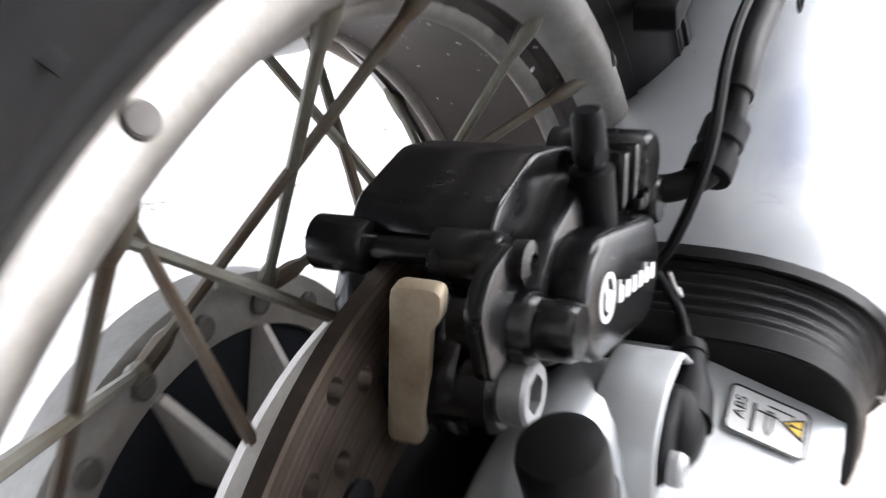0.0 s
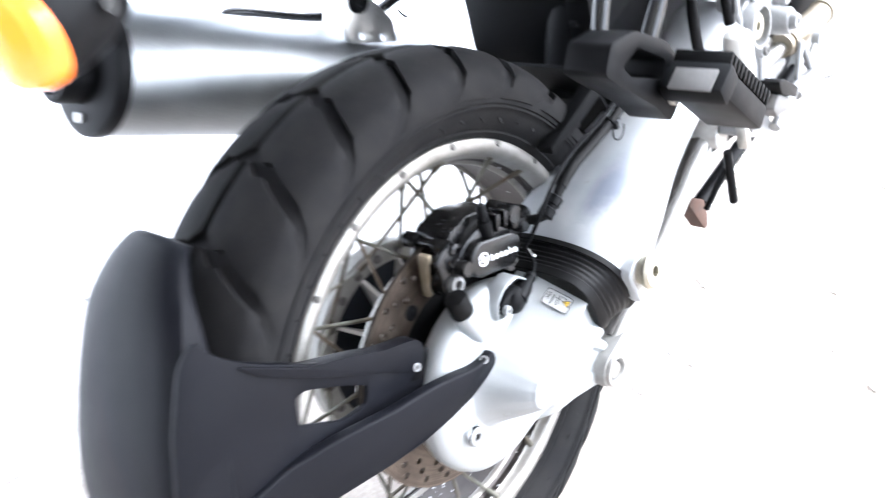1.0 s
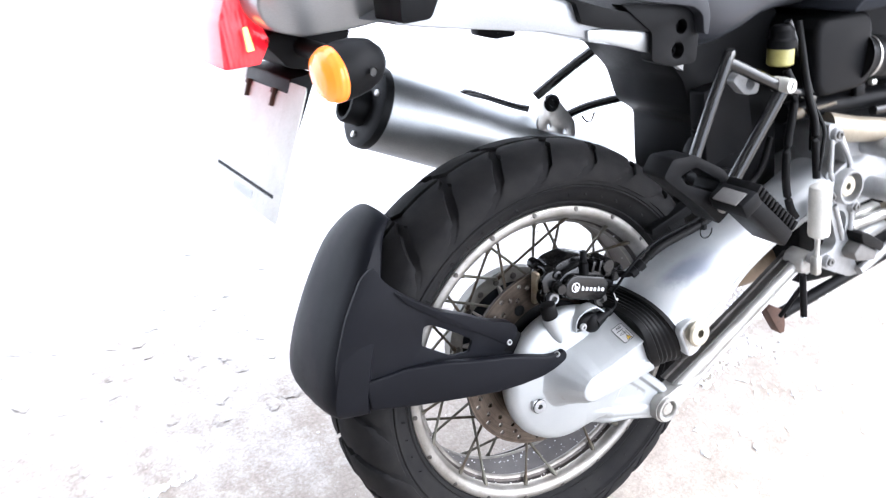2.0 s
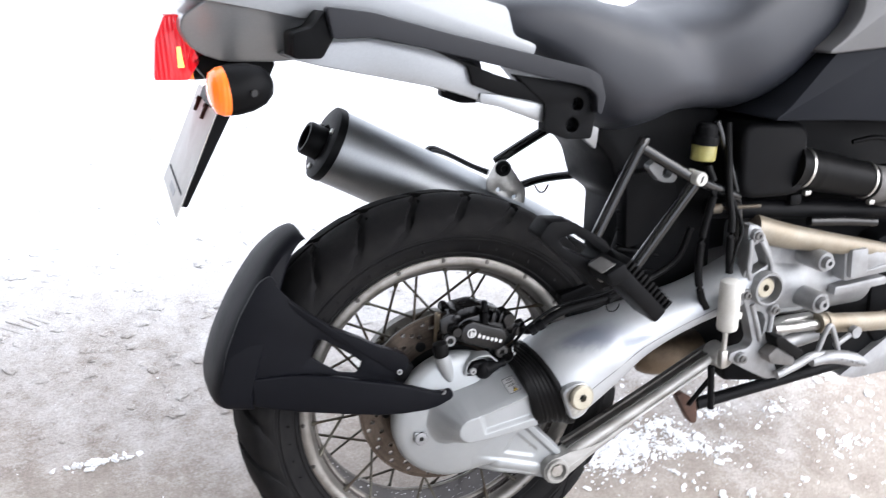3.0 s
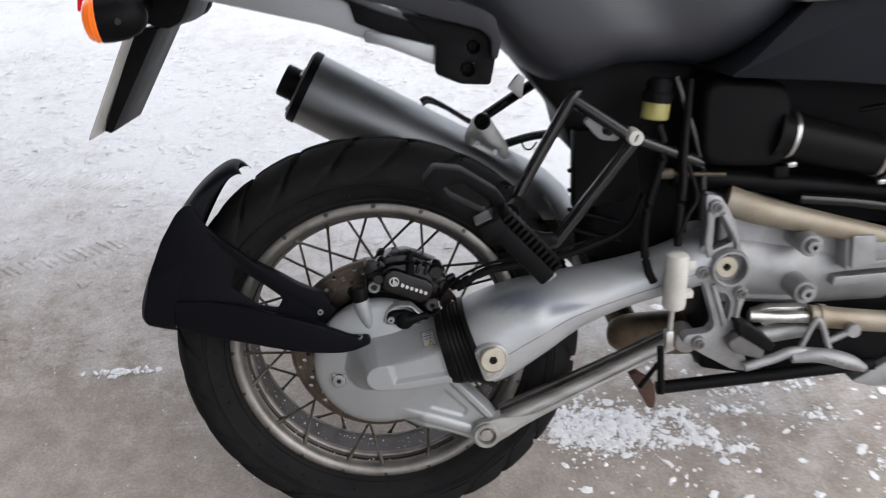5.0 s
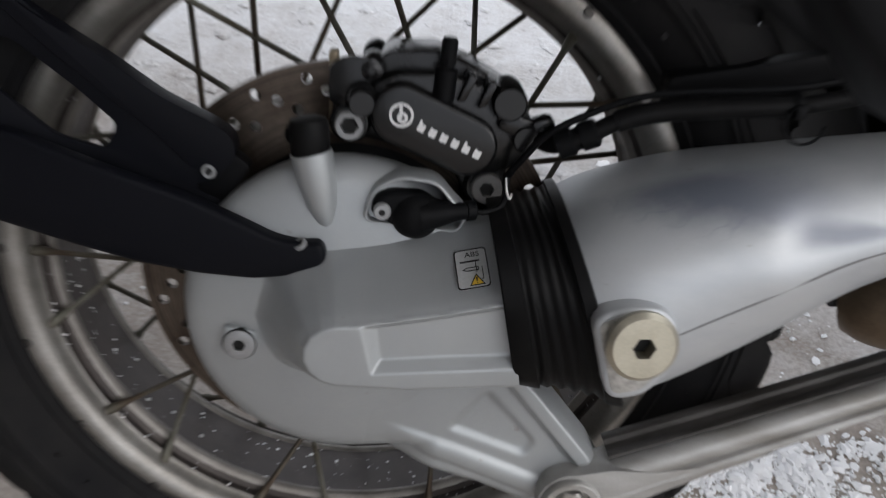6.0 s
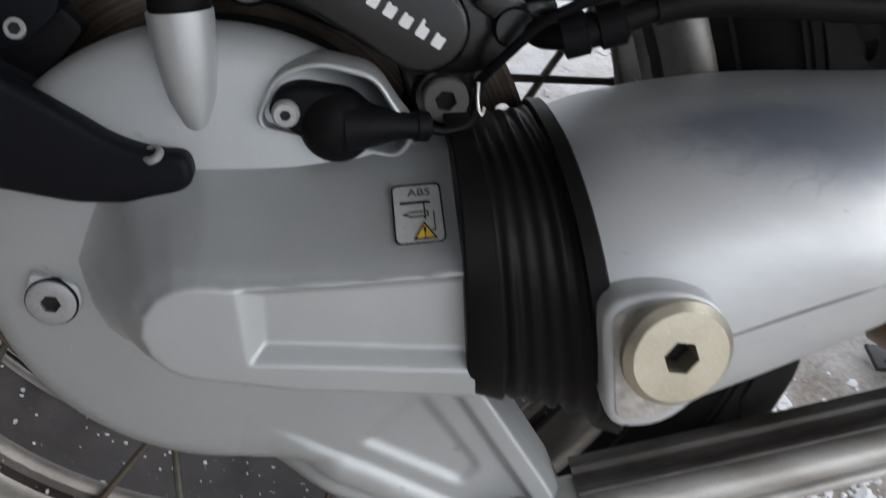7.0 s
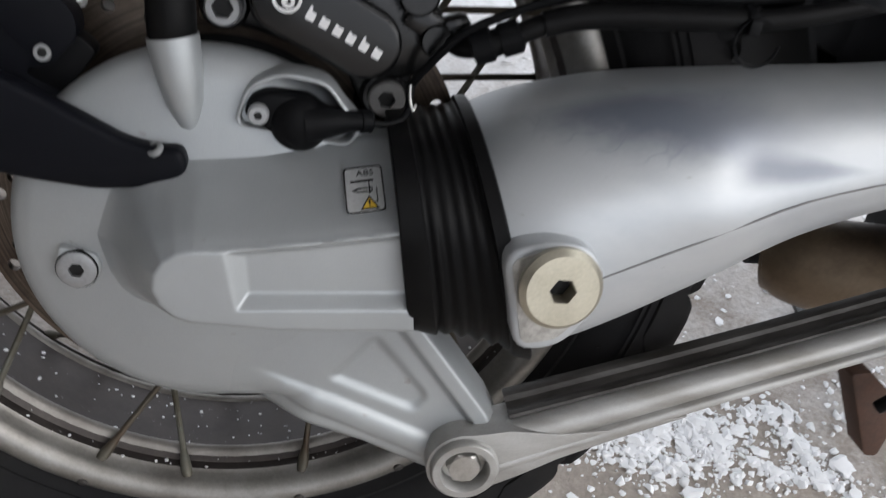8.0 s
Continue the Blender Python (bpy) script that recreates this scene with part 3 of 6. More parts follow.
def spoke_between(p, q):
    p, q = Vector(p), Vector(q)
    d = (q - p).normalized()
    return joined(tube([p, q], 0.0021, 8), lathe([(0.0036, -0.002), (0.0040, 0.004), (0.0030, 0.012), (0.0022, 0.016)], align(p, d), 10),
                  lathe([(0.0036, 0), (0.0036, 0.014), (0.0024, 0.018)], align(q, -d), 8))


for side in (-1, 1):
    for lead in (-1, 1):
        a = math.radians(7.6 * lead)
        d = math.radians(-18.7 * lead)
        end = (0.1045 * math.cos(d), -side * 0.040, 0.1045 * math.sin(d))
        near = spoke_between((0.2135 * math.cos(a), side * 0.0470, 0.2135 * math.sin(a)), end)
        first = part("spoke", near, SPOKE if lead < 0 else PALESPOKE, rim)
        turn0 = math.radians(-7.7 if side < 0 else -25.7)
        first.matrix_basis = Matrix.Rotation(turn0, 4, "Y")
        for k in range(1, SPOKES // 2):
            share("spoke", first.data, rim, Matrix.Rotation(turn0 + 2 * math.pi * k / (SPOKES // 2), 4, "Y"))
stud_me = None
for k in range(SPOKES):
    a = math.radians(16.8 + 18 * k)
    m = align((0.2285 * math.cos(a), -0.0585, 0.2285 * math.sin(a)), (0.55 * math.cos(a), -1, 0.55 * math.sin(a)))
    if stud_me is None:
        stud = part("spoke_head", lathe([(0.0035, -0.003), (0.0035, 0.0004), (0.0030, 0.0009), (0.0, 0.0012)], None, 18), GRIME, rim, "dark sunk spoke head")
        stud.matrix_basis, stud_me = m, stud.data
    else:
        share("spoke_head", stud_me, rim, m)


# -- brake disc with drilled holes
def drilled_disc(y0, y1):
    bm = bmesh.new()
    bands = [(0.088, 0.1090), (0.1090, 0.1182), (0.1182, 0.1270), (0.1270, 0.1356), (0.1356, 0.1408)]
    count = 72
    for b, (r0, r1) in enumerate(bands):
        for k in range(count):
            drilled = b in (1, 2, 3) and k % 3 == b - 1
            a0 = 2 * math.pi * (k + 0.3) / count
            a1 = a0 + 2 * math.pi / count
            am, rm = (a0 + a1) / 2, (r0 + r1) / 2

            def p(a, r, y):
                return bm.verts.new((r * math.cos(a), y, r * math.sin(a)))
            edge = [(a0, r0), (am, r0), (a1, r0), (a1, rm), (a1, r1), (am, r1), (a0, r1), (a0, rm)]
            if drilled:
                hole = [(am + 0.0037 / rm * math.cos(t), rm + 0.0037 * math.sin(t)) for t in (math.radians(225 + 22.5 * x) for x in range(16))]
                lo, up = [[p(a, r, y) for a, r in edge] for y in (y0, y1)]
                hl, hu = [[p(a, r, y) for a, r in hole] for y in (y0, y1)]
                for i in range(8):
                    j, m = (i + 1) % 8, (2 * i + 2) % 16
                    for ring, rim_ in ((lo, hl), (up, hu)):
                        bm.faces.new((ring[i], rim_[2 * i + 1], rim_[2 * i]))
                        bm.faces.new((ring[i], ring[j], rim_[2 * i + 1]))
                        bm.faces.new((ring[j], rim_[m], rim_[2 * i + 1]))
                for i in range(16):
                    j = (i + 1) % 16
                    bm.faces.new((hl[i], hl[j], hu[j], hu[i]))
            else:
                lo, up = [[p(a, r, y) for a, r in edge] for y in (y0, y1)]
                bm.faces.new(lo)
                bm.faces.new(up)
            if b in (0, len(bands) - 1) and not drilled:
                i, j, k2 = (0, 1, 2) if b == 0 else (4, 5, 6)
                for u, v in ((i, j), (j, k2)):
                    bm.faces.new((lo[u], lo[v], up[v], up[u]))
    bmesh.ops.remove_doubles(bm, verts=bm.verts, dist=1e-5)
    return bm


disc = part("brake_disc", drilled_disc(-0.0450, -0.0400), DISC, motorcycle, "rust-tinged drilled steel brake disc")
part("hub_flange", lathe([(0.060, 0.020), (0.098, 0.021), (0.119, 0.022), (0.121, 0.026), (0.119, 0.0335), (0.098, 0.034), (0.060, 0.030)], AX, 72, close=True), LITHUB, hub, "pale cast flange behind the disc")
part("disc_carrier", lathe([(0.040, 0.036), (0.096, 0.0370), (0.096, 0.0398), (0.075, 0.046), (0.040, 0.064)], AX, 48), BLACK, disc)
for k in range(5):
    a = math.radians(40 + 72 * k)
    part("disc_bolt", lathe([(0.008, 0), (0.008, 0.0014), (0.006, 0.0020), (0.003, 0.0020), (0.003, 0.001, 6), (0, 0.001)],
                            align((0.099 * math.cos(a), -0.0450, 0.099 * math.sin(a)), TO_US), 18), BLACK, disc)


# -- final drive housing
NOSE_TOP = ([-0.0580, -0.0565, -0.0520, -0.0450, -0.0340, -0.0130, 0.0500, 0.1020], [-0.0075, 0.0065, 0.0190, 0.0290, 0.0360, 0.0410, 0.0525, 0.0630])
NOSE_LOW = ([-0.0580, -0.0530, -0.0450, -0.0350, -0.0200, 0.0, 0.0300, 0.0600, 0.1020], [-0.0075, -0.0255, -0.0385, -0.0455, -0.0490, -0.0470, -0.0410, -0.0355, -0.0310])
LOBE = [(0.130, 0.0410), (0.015, 0.0165), (-0.002, 0.0155), (-0.0095, 0.0130), (-0.0165, 0.0075), (-0.0205, -0.0005), (-0.0205, -0.0085), (-0.0165, -0.0165), (-0.0095, -0.0225), (-0.001, -0.0250), (0.04, -0.0250), (0.130, -0.0165)]
NOSE_EDGE = [(x, float(np.interp(x, *NOSE_TOP))) for x in np.linspace(0.13, -0.058, 28)] + [(x, float(np.interp(x, *NOSE_LOW))) for x in np.linspace(-0.058, 0.13, 28)]


def body_y(x, z):
    return -float(np.interp(math.hypot(x, z + 0.0095), [0.0, 0.03, 0.06, 0.088, 0.0955, 0.1000, 0.1022, 0.1030, 0.14], [0.109, 0.1085, 0.107, 0.1018, 0.0985, 0.0940, 0.087, 0.078, 0.074]))


def nose_y(x, z):
    """Slopes from the housing's round up to a flat front lobe with a sunk panel."""
    if inside(x, z, LOBE):
        into = off_line(x, z, LOBE, True)
        left = 0.0120 + (0.0155 - z) * 0.26
        g = min((x - left) / (0.0085 - 0.10 * (0.0155 - z)), (0.0152 + (x - 0.012) * 0.213 - z) / 0.0045, (z + 0.0150 - (x - 0.019) * 0.105) / 0.0065)
        return -0.1580 + 0.0012 * (1 - min(into / 0.0025, 1.0)) ** 2 + 0.0062 * min(max(g, 0.0), 1.0)
    db, dl = off_line(x, z, NOSE_EDGE), off_line(x, z, LOBE, True)
    t = db / (db + dl + 1e-9)
    side = min(max((0.012 - x) / 0.050, 0.0), 1.0)          # the rear end swells softly out of the round
    soft = t * t * (3 - 2 * t)
    if t > 0.84:
        t -= (t - 0.84) ** 2 / 0.32 * 0.45
    if z > 0.0:
        start = -0.1020 - 0.0015 * side
    else:
        start = -0.1035
    start = start * (1 - side) + (body_y(x, z) + 0.0008) * side
    rise = (0.5 * t ** 1.8 + 0.5 * soft) * side + t * (1 - side)
    return start + (-0.1568 - start) * min(rise, 1.0)


def nose_end(x, y, z):
    """The far end of the nose is cut on a slant."""
    f = min(max((x - 0.05) / 0.052, 0.0), 1.0)
    return (x + f * ((0.086 + (0.080 - z) * 0.20) - 0.102), y, z)


nose = relief([-0.058 + 0.160 * (k / 180) for k in range(181)], lambda x: float(np.interp(x, *NOSE_LOW)), lambda x: float(np.interp(x, *NOSE_TOP)), 108, nose_y, -0.080, nose_end)
body = lathe([(0.088, 0.064), (0.098, 0.070), (0.1015, 0.079), (0.1022, 0.087), (0.1000, 0.0940), (0.0955, 0.0985), (0.088, 0.1018), (0.06, 0.107), (0.03, 0.1085), (0, 0.109)], align((0, 0, -0.0095), TO_US), 96)
ARM_HIGH = ([0.0, 0.030, 0.100, 0.112, 0.168, 0.182, 0.1845], [-0.060, -0.030, -0.026, -0.032, -0.098, -0.121, -0.131])
ARM_LOW = ([0.0, 0.020, 0.046, 0.095, 0.146, 0.163, 0.178, 0.1845], [-0.1115, -0.1100, -0.1155, -0.1300, -0.1510, -0.1545, -0.1465, -0.1320])
ARM_EDGE = [(x, float(np.interp(x, *ARM_HIGH))) for x in np.linspace(0.1845, 0.10, 24)], [(x, float(np.interp(x, *ARM_LOW))) for x in np.linspace(0.018, 0.1845, 40)]
WINDOW = rounded([(0.0690, -0.0850), (0.0940, -0.0525), (0.1310, -0.0920), (0.1230, -0.1050)], 0.006)


def arm_y(x, z):
    """The lower arm: it grows out of the round, with a raised edge on both sides and a sunk three-cornered window."""
    f = min(max((x - 0.010) / 0.055, 0.0), 1.0)
    f = f * f * (3 - 2 * f)
    y = -0.1050
    if inside(x, z, WINDOW):
        y += 0.0026 * min(off_line(x, z, WINDOW, True) / 0.0040, 1.0)
    d = off_line(x, z, [(0.026, -0.0890), (0.075, -0.1045), (0.128, -0.1255), (0.145, -0.1330)])
    y -= 0.0034 * math.sqrt(max(0.0, 1 - (d / 0.0075) ** 2)) * min(max((x - 0.016) / 0.03, 0.0), 1.0)
    d = off_line(x, z, [(0.100, -0.030), (0.163, -0.104)])
    y -= 0.0050 * min(max((0.0080 - d) / 0.0035, 0.0), 1.0)
    y = y * f + (body_y(x, z) + 0.0014 * max(0.0, 1 - x / 0.02) - 0.0001) * (1 - f)
    edge = min(off_line(x, z, side) for side in ARM_EDGE)
    return y + 0.0050 * (1 - min(edge / 0.0050, 1.0)) ** 2 * f


arm = relief([0.0 + 0.1845 * (k / 123) for k in range(124)], lambda x: float(np.interp(x, *ARM_LOW)), lambda x: float(np.interp(x, *ARM_HIGH)), 72, arm_y, -0.076)
arm_eye = lathe([(0.0235, 0.080), (0.0235, 0.096), (0.0215, 0.099), (0, 0.099)], align((0.1560, 0, -0.129), TO_US), 36)
cone = lathe([(0.0124, 0.0), (0.0124, 0.004), (0.0114, 0.018), (0.0092, 0.032), (0.0052, 0.043), (0.001, 0.048)], align((-0.0225, -0.1005, 0.0975), (0.24, -0.05, -1)), 24)
drain_boss = prism(rounded([(-0.0735, -0.0150), (-0.0540, -0.0175), (-0.0515, -0.0260), (-0.0560, -0.0365), (-0.0700, -0.0375), (-0.0755, -0.0290)], 0.003), -0.095, -0.1095, 0.0012)
sensor_pocket = prism(rounded([(0.008, 0.060), (0.014, 0.082), (0.030, 0.090), (0.052, 0.088), (0.062, 0.076), (0.071, 0.068), (0.066, 0.056)], 0.008), -0.090, -0.1112, 0.0011,
                      holes=[rounded([(0.0108, 0.0612), (0.0160, 0.0802), (0.030, 0.0874), (0.0512, 0.0856), (0.0600, 0.0748), (0.0685, 0.0670), (0.0645, 0.0578)], 0.006)])
housing = part("final_drive_housing", joined(nose, body, arm, arm_eye, cone, drain_boss, sensor_pocket),
               SILVER, motorcycle, "silver-painted cast final drive housing", angle=62)
part("vent_cap", lathe([(0.0105, -0.002), (0.0115, 0.0), (0.0115, 0.016), (0.0105, 0.0195), (0.007, 0.0210), (0, 0.0213)], align((-0.0225, -0.1005, 0.0975), (-0.10, 0.03, 1)), 28), RUBBER, housing, "black rubber cap")
drain_plug = part("drain_plug", lathe([(0.0100, 0), (0.0100, 0.0016), (0.0088, 0.0022), (0.0052, 0.0022), (0.0042, 0.0022, 6), (0.0042, -0.006, 6), (0, -0.006)], align((-0.064, -0.1095, -0.0268), TO_US), 24), CAST, housing, "dull grey socket plug")
# added dark outline round the plug
part("plug_outline", lathe([(0.0100, -0.002), (0.0100, 0.0006), (0.0107, 0.0006), (0.0107, -0.002)], align((-0.064, -0.1095, -0.0268), TO_US), 28, close=True), RUBBER, drain_plug, "thin dark ring round the plug")
# black disc paints in the shade of the deep hexagon
part("socket", lathe([(0.0040, 0.0012, 6), (0, 0.0012)], align((-0.064, -0.1092, -0.0268), TO_US), 18), INK, drain_plug)

# speed sensor with its screw and lead
sensor = part("speed_sensor", joined(
    prism(rounded([(0.013, 0.0665), (0.016, 0.076), (0.024, 0.080), (0.044, 0.080), (0.052, 0.074), (0.066, 0.0735), (0.066, 0.0655), (0.056, 0.063), (0.047, 0.056), (0.036, 0.055), (0.026, 0.060)], 0.005), -0.100, -0.1135, 0.004, segments=3),
    lathe([(0.0140, 0), (0.0142, 0.004), (0.0125, 0.008), (0.008, 0.0112), (0.003, 0.0125), (0, 0.0125)], align((0.0400, -0.107, 0.0655), TO_US), 32),
    tube([(0.044, -0.111, 0.0665), (0.054, -0.1115, 0.0685), (0.064, -0.110, 0.0695), (0.071, -0.1085, 0.070)], [0.0105, 0.0080, 0.0055, 0.0052], 16), lathe([(0.0046, 0), (0.0060, 0.001), (0.0060, 0.006), (0.0046, 0.007)], align((0.0685, -0.1090, 0.0698), (1, 0.3, 0.05)), 16)), BLACK, housing, "black plastic wheel speed sensor")
part("screw", lathe([(0.0052, 0), (0.0052, 0.003), (0.0042, 0.0045), (0.0027, 0.0045), (0.0022, 0.0045, 6), (0.0022, 0.003, 6), (0, 0.003)], align((0.0205, -0.1135, 0.0690), TO_US), 20), CAST, sensor, "dull steel screw", angle=20)
dark_socket(sensor, align((0.0205, -0.1135, 0.0690), TO_US), 0.0022, 0.0070)
part("sensor_lead", tube([(0.072, -0.108, 0.070), (0.082, -0.105, 0.0685), (0.092, -0.100, 0.073), (0.094, -0.092, 0.086)], 0.0018, 8), BLACK, sensor)

# warning label on the slope of the nose
def on_slope(x, s):
    """A point of the nose's upper slope, s from its top edge to the front lobe."""
    z = float(np.interp(x, *NOSE_TOP)) * (1 - s) + s * (0.0165 + (x - 0.015) * 0.213)
    return Vector(nose_end(x, nose_y(x, z), z))


n_a, n_b, n_c, n_d = on_slope(0.062, 0.2), on_slope(0.090, 0.2), on_slope(0.062, 0.85), on_slope(0.090, 0.85)
LX = ((n_b - n_a) + (n_d - n_c)).normalized()
LN = LX.cross((n_a + n_b) - (n_c + n_d)).normalized()
LN = LN if LN.y < 0 else -LN
LY = LN.cross(LX)
L0 = (n_a + n_b) * 0.25 + (n_c + n_d) * 0.25 + LX * 0.0026 - LY * 0.0018
LM = Matrix(((LX.x, LY.x, LN.x, L0.x), (LX.y, LY.y, LN.y, L0.y), (LX.z, LY.z, LN.z, L0.z), (0, 0, 0, 1)))


def flat(outline, thick, lift, holes=()):
    """A thin printed shape in the label's plane."""
    tall = [[(x, z * 1.16) for x, z in ring] for ring in (outline, *holes)]
    bm = prism(tall[0], 0, -thick, 0, holes=tall[1:])
    bm.transform(LM @ pose(0, 0, lift, -90, 0, 0))
    return bm


label_edge = rounded([(-0.0095, -0.0125), (0.0095, -0.0125), (0.0095, 0.0125), (-0.0095, 0.0125)], 0.0025)
label_in = rounded([(-0.0088, -0.0118), (0.0088, -0.0118), (0.0088, 0.0118), (-0.0088, 0.0118)], 0.0022)
warning = part("warning_label", flat(label_edge, 0.0003, 0.0012), LABEL, housing, "small grey warning label with a yellow triangle")
part("border", flat(label_edge, 0.0002, 0.0016, [label_in]), INK, warning)
part("triangle", flat([(-0.002, -0.0105), (0.0058, -0.0105), (0.0019, -0.0045)], 0.0002, 0.0016), YELLOW, warning)
part("triangle_edge", flat([(-0.0026, -0.0109), (0.0064, -0.0109), (0.0019, -0.0037)], 0.0002, 0.0018, [[(-0.0016, -0.0103), (0.0054, -0.0103), (0.0019, -0.0048)]]), INK, warning)
part("exclamation_mark", joined(flat([(0.0016, -0.0085), (0.0022, -0.0085), (0.0024, -0.0060), (0.0014, -0.0060)], 0.0002, 0.0019),
                                flat([(0.0016, -0.0098), (0.0022, -0.0098), (0.0022, -0.0091), (0.0016, -0.0091)], 0.0002, 0.0019)), INK, warning)
part("diagram", joined(flat([(-0.006, -0.0004), (-0.003, 0.0008), (0.004, 0.0008), (0.004, -0.0016), (-0.003, -0.0016)], 0.0002, 0.0016, [[(-0.0048, -0.0004), (-0.0028, 0.0003), (0.0034, 0.0003), (0.0034, -0.0011), (-0.0028, -0.0011)]]),
                       flat([(0.0022, 0.0036), (0.0028, 0.0036), (0.0028, -0.0028), (0.0022, -0.0028)], 0.0002, 0.0017),
                       flat([(0.0056, 0.0005), (0.0061, 0.0005), (0.0061, -0.0075), (0.0056, -0.0075)], 0.0002, 0.0016),
                       flat([(0.0045, -0.0070), (0.0058, -0.0070), (0.0058, -0.0075), (0.0045, -0.0075)], 0.0002, 0.0017)), INK, warning)
part("text_bar", flat([(-0.0065, 0.0040), (0.0048, 0.0040), (0.0048, 0.0050), (-0.0065, 0.0050)], 0.0002, 0.0016), INK, warning)


def lettering(text, size, m, material, parent, name="lettering"):
    cu = bpy.data.curves.new(name, "FONT")
    cu.body, cu.size, cu.align_x, cu.align_y, cu.extrude = text, size, "CENTER", "CENTER", 0.00008
    tmp = bpy.data.objects.new("tmp", cu)
    me = bpy.data.meshes.new_from_object(tmp)
    bpy.data.objects.remove(tmp)
    me.name = name
    me.transform(m)
    me.materials.append(material)
    ob = new(name, me)
    ob.parent = parent
    return ob


lettering("ABS", 0.0052, LM @ pose(0.001, 0.0100, 0.0018), INK, warning)

# -- rubber boot between housing and swingarm
def oval(top, low, yc, hw, n=40, power=2.4, seam=0.0):
    """A rounded section whose highest and lowest points are top and low (x, z)."""
    top, low = Vector((top[0], yc, top[1])), Vector((low[0], yc, low[1]))
    mid, up = (top + low) / 2, (top - low) / 2
    out = []
    for i in range(n):
        a = 2 * math.pi * i / n
        c, s = math.cos(a), math.sin(a)
        c = math.copysign(abs(c) ** (2 / power), c)
        s = math.copysign(abs(s) ** (2 / power), s)
        k = 1 - (seam if (c < -0.22 and s < 0) else 0)
        out.append(mid + up * c * (k if c < -0.22 else 1) + Vector((0, hw * s * k, 0)))
    return out


def blend(a, b, t):
    return [p.lerp(q, t) for p, q in zip(a, b)]


def scaled(ring, k):
    mid = sum(ring, Vector()) / len(ring)
    return [mid + (p - mid) * k for p in ring]


BOOT_L = oval((0.087, 0.0695), (0.112, -0.032), -0.098, 0.064, power=3.2)
BOOT_R = oval((0.1262, 0.0775), (0.1735, -0.046), -0.090, 0.081, power=2.5)
boot_rings = []
for i in range(37):
    t = i / 36
    ring = blend(BOOT_L, BOOT_R, 0.12 + 0.76 * t)
    mid = sum(ring, Vector()) / len(ring)
    slack = []
    for n, p in enumerate(ring):
        a = 2 * math.pi * n / len(ring)
        fold = math.cos(2 * math.pi * (t * 5.3 + 0.10 * math.sin(2 * a) + 0.05 * math.sin(5 * a + 1)))
        deep = 0.010 + 0.005 * math.sin(3 * a + 4 * t) + 0.010 * max(0.0, -math.cos(a)) ** 3
        slack.append(mid + (p - mid) * (0.972 + deep * fold - 0.022 * math.sin(math.pi * t)))
    boot_rings.append(slack)
boot = part("rubber_boot", loft(boot_rings), RUBBER, motorcycle, "black pleated rubber boot", angle=60)
for a, c, k in ((-0.10, 0.17, 1.0), (0.84, 1.03, 1.015)):
    ends = [blend(BOOT_L, BOOT_R, q) for q in (a, a + 0.02, c - 0.02, c)]
    part("clamp_band", loft([scaled(r, k * e) for r, e in zip(ends, (0.985, 1.0, 1.0, 0.985))]), RUBBER, boot)

# -- swingarm tube
SECTIONS = [((0.1240, 0.0720), (0.1700, -0.041), -0.090, 0.0800), ((0.150, 0.0868), (0.200, -0.027), -0.092, 0.0805), ((0.200, 0.1040), (0.250, 0.006), -0.095, 0.0740),
            ((0.262, 0.1172), (0.300, 0.042), -0.100, 0.0620), ((0.346, 0.1330), (0.352, 0.066), -0.105, 0.0520), ((0.410, 0.1500), (0.412, 0.084), -0.110, 0.0470),
            ((0.480, 0.1800), (0.480, 0.100), -0.115, 0.0460)]
cols = [smooth_path([(*t, yc) for t, b, yc, hw in SECTIONS], 9), smooth_path([(*b, hw) for t, b, yc, hw in SECTIONS], 9)]
arm_rings = [oval((a.x, a.y), (b.x, b.y), a.z, b.z, 88, 2.4, 0.012) for a, b in zip(*cols)]
for ring in arm_rings:
    for p in ring:
        if p.y < -0.10:           # a shallow crease along the side, narrowing forwards, and the swell below it
            f = min(max((p.x - 0.230) / 0.026, 0.0), 1.0)
            e = f * f * (3 - 2 * f) * min(max((0.326 - p.x) / 0.052, 0.0), 1.0) ** 0.8
            off = p.z - 0.0905 - 0.123 * (p.x - 0.2505)
            off /= 0.0150 if off > 0 else 0.0110 - 0.0060 * min(max((p.x - 0.25) / 0.07, 0.0), 1.0)
            p.y += 0.0038 * e * math.exp(-off * off)
            p.y -= 0.0020 * math.exp(-((p.x - 0.237) / 0.022) ** 2 - ((p.z - 0.064) / 0.013) ** 2)


def on_arm(along, across):
    """A point on the side of the swingarm: along its length and round its section, 0 to 1."""
    i = along * (len(arm_rings) - 1)
    k = int(i)
    r0, r1 = arm_rings[k], arm_rings[min(k + 1, len(arm_rings) - 1)]
    n = int(across * 88) % 88
    return r0[n].lerp(r1[n], i - k)


pad = prism(rounded([(0.1355, 0.0400), (0.157, 0.0485), (0.175, 0.0470), (0.1855, 0.0360), (0.185, 0.012), (0.172, -0.007), (0.151, -0.011)], 0.012), -0.12, -0.1800, 0.0028, segments=4)
swingarm = part("swingarm", joined(loft(arm_rings), pad), SMEARED_SHADED, motorcycle, "silver-painted single-sided swingarm with smudged marks and painted-in dark reflections", angle=26)
part("raw_face", prism(rounded([(0.1400, 0.0370), (0.158, 0.0445), (0.173, 0.043), (0.1815, 0.034), (0.180, 0.013), (0.169, -0.002), (0.1530, -0.006)], 0.005), -0.177, -0.1807, 0.0003), RAW, swingarm, "rough unpainted cast face")
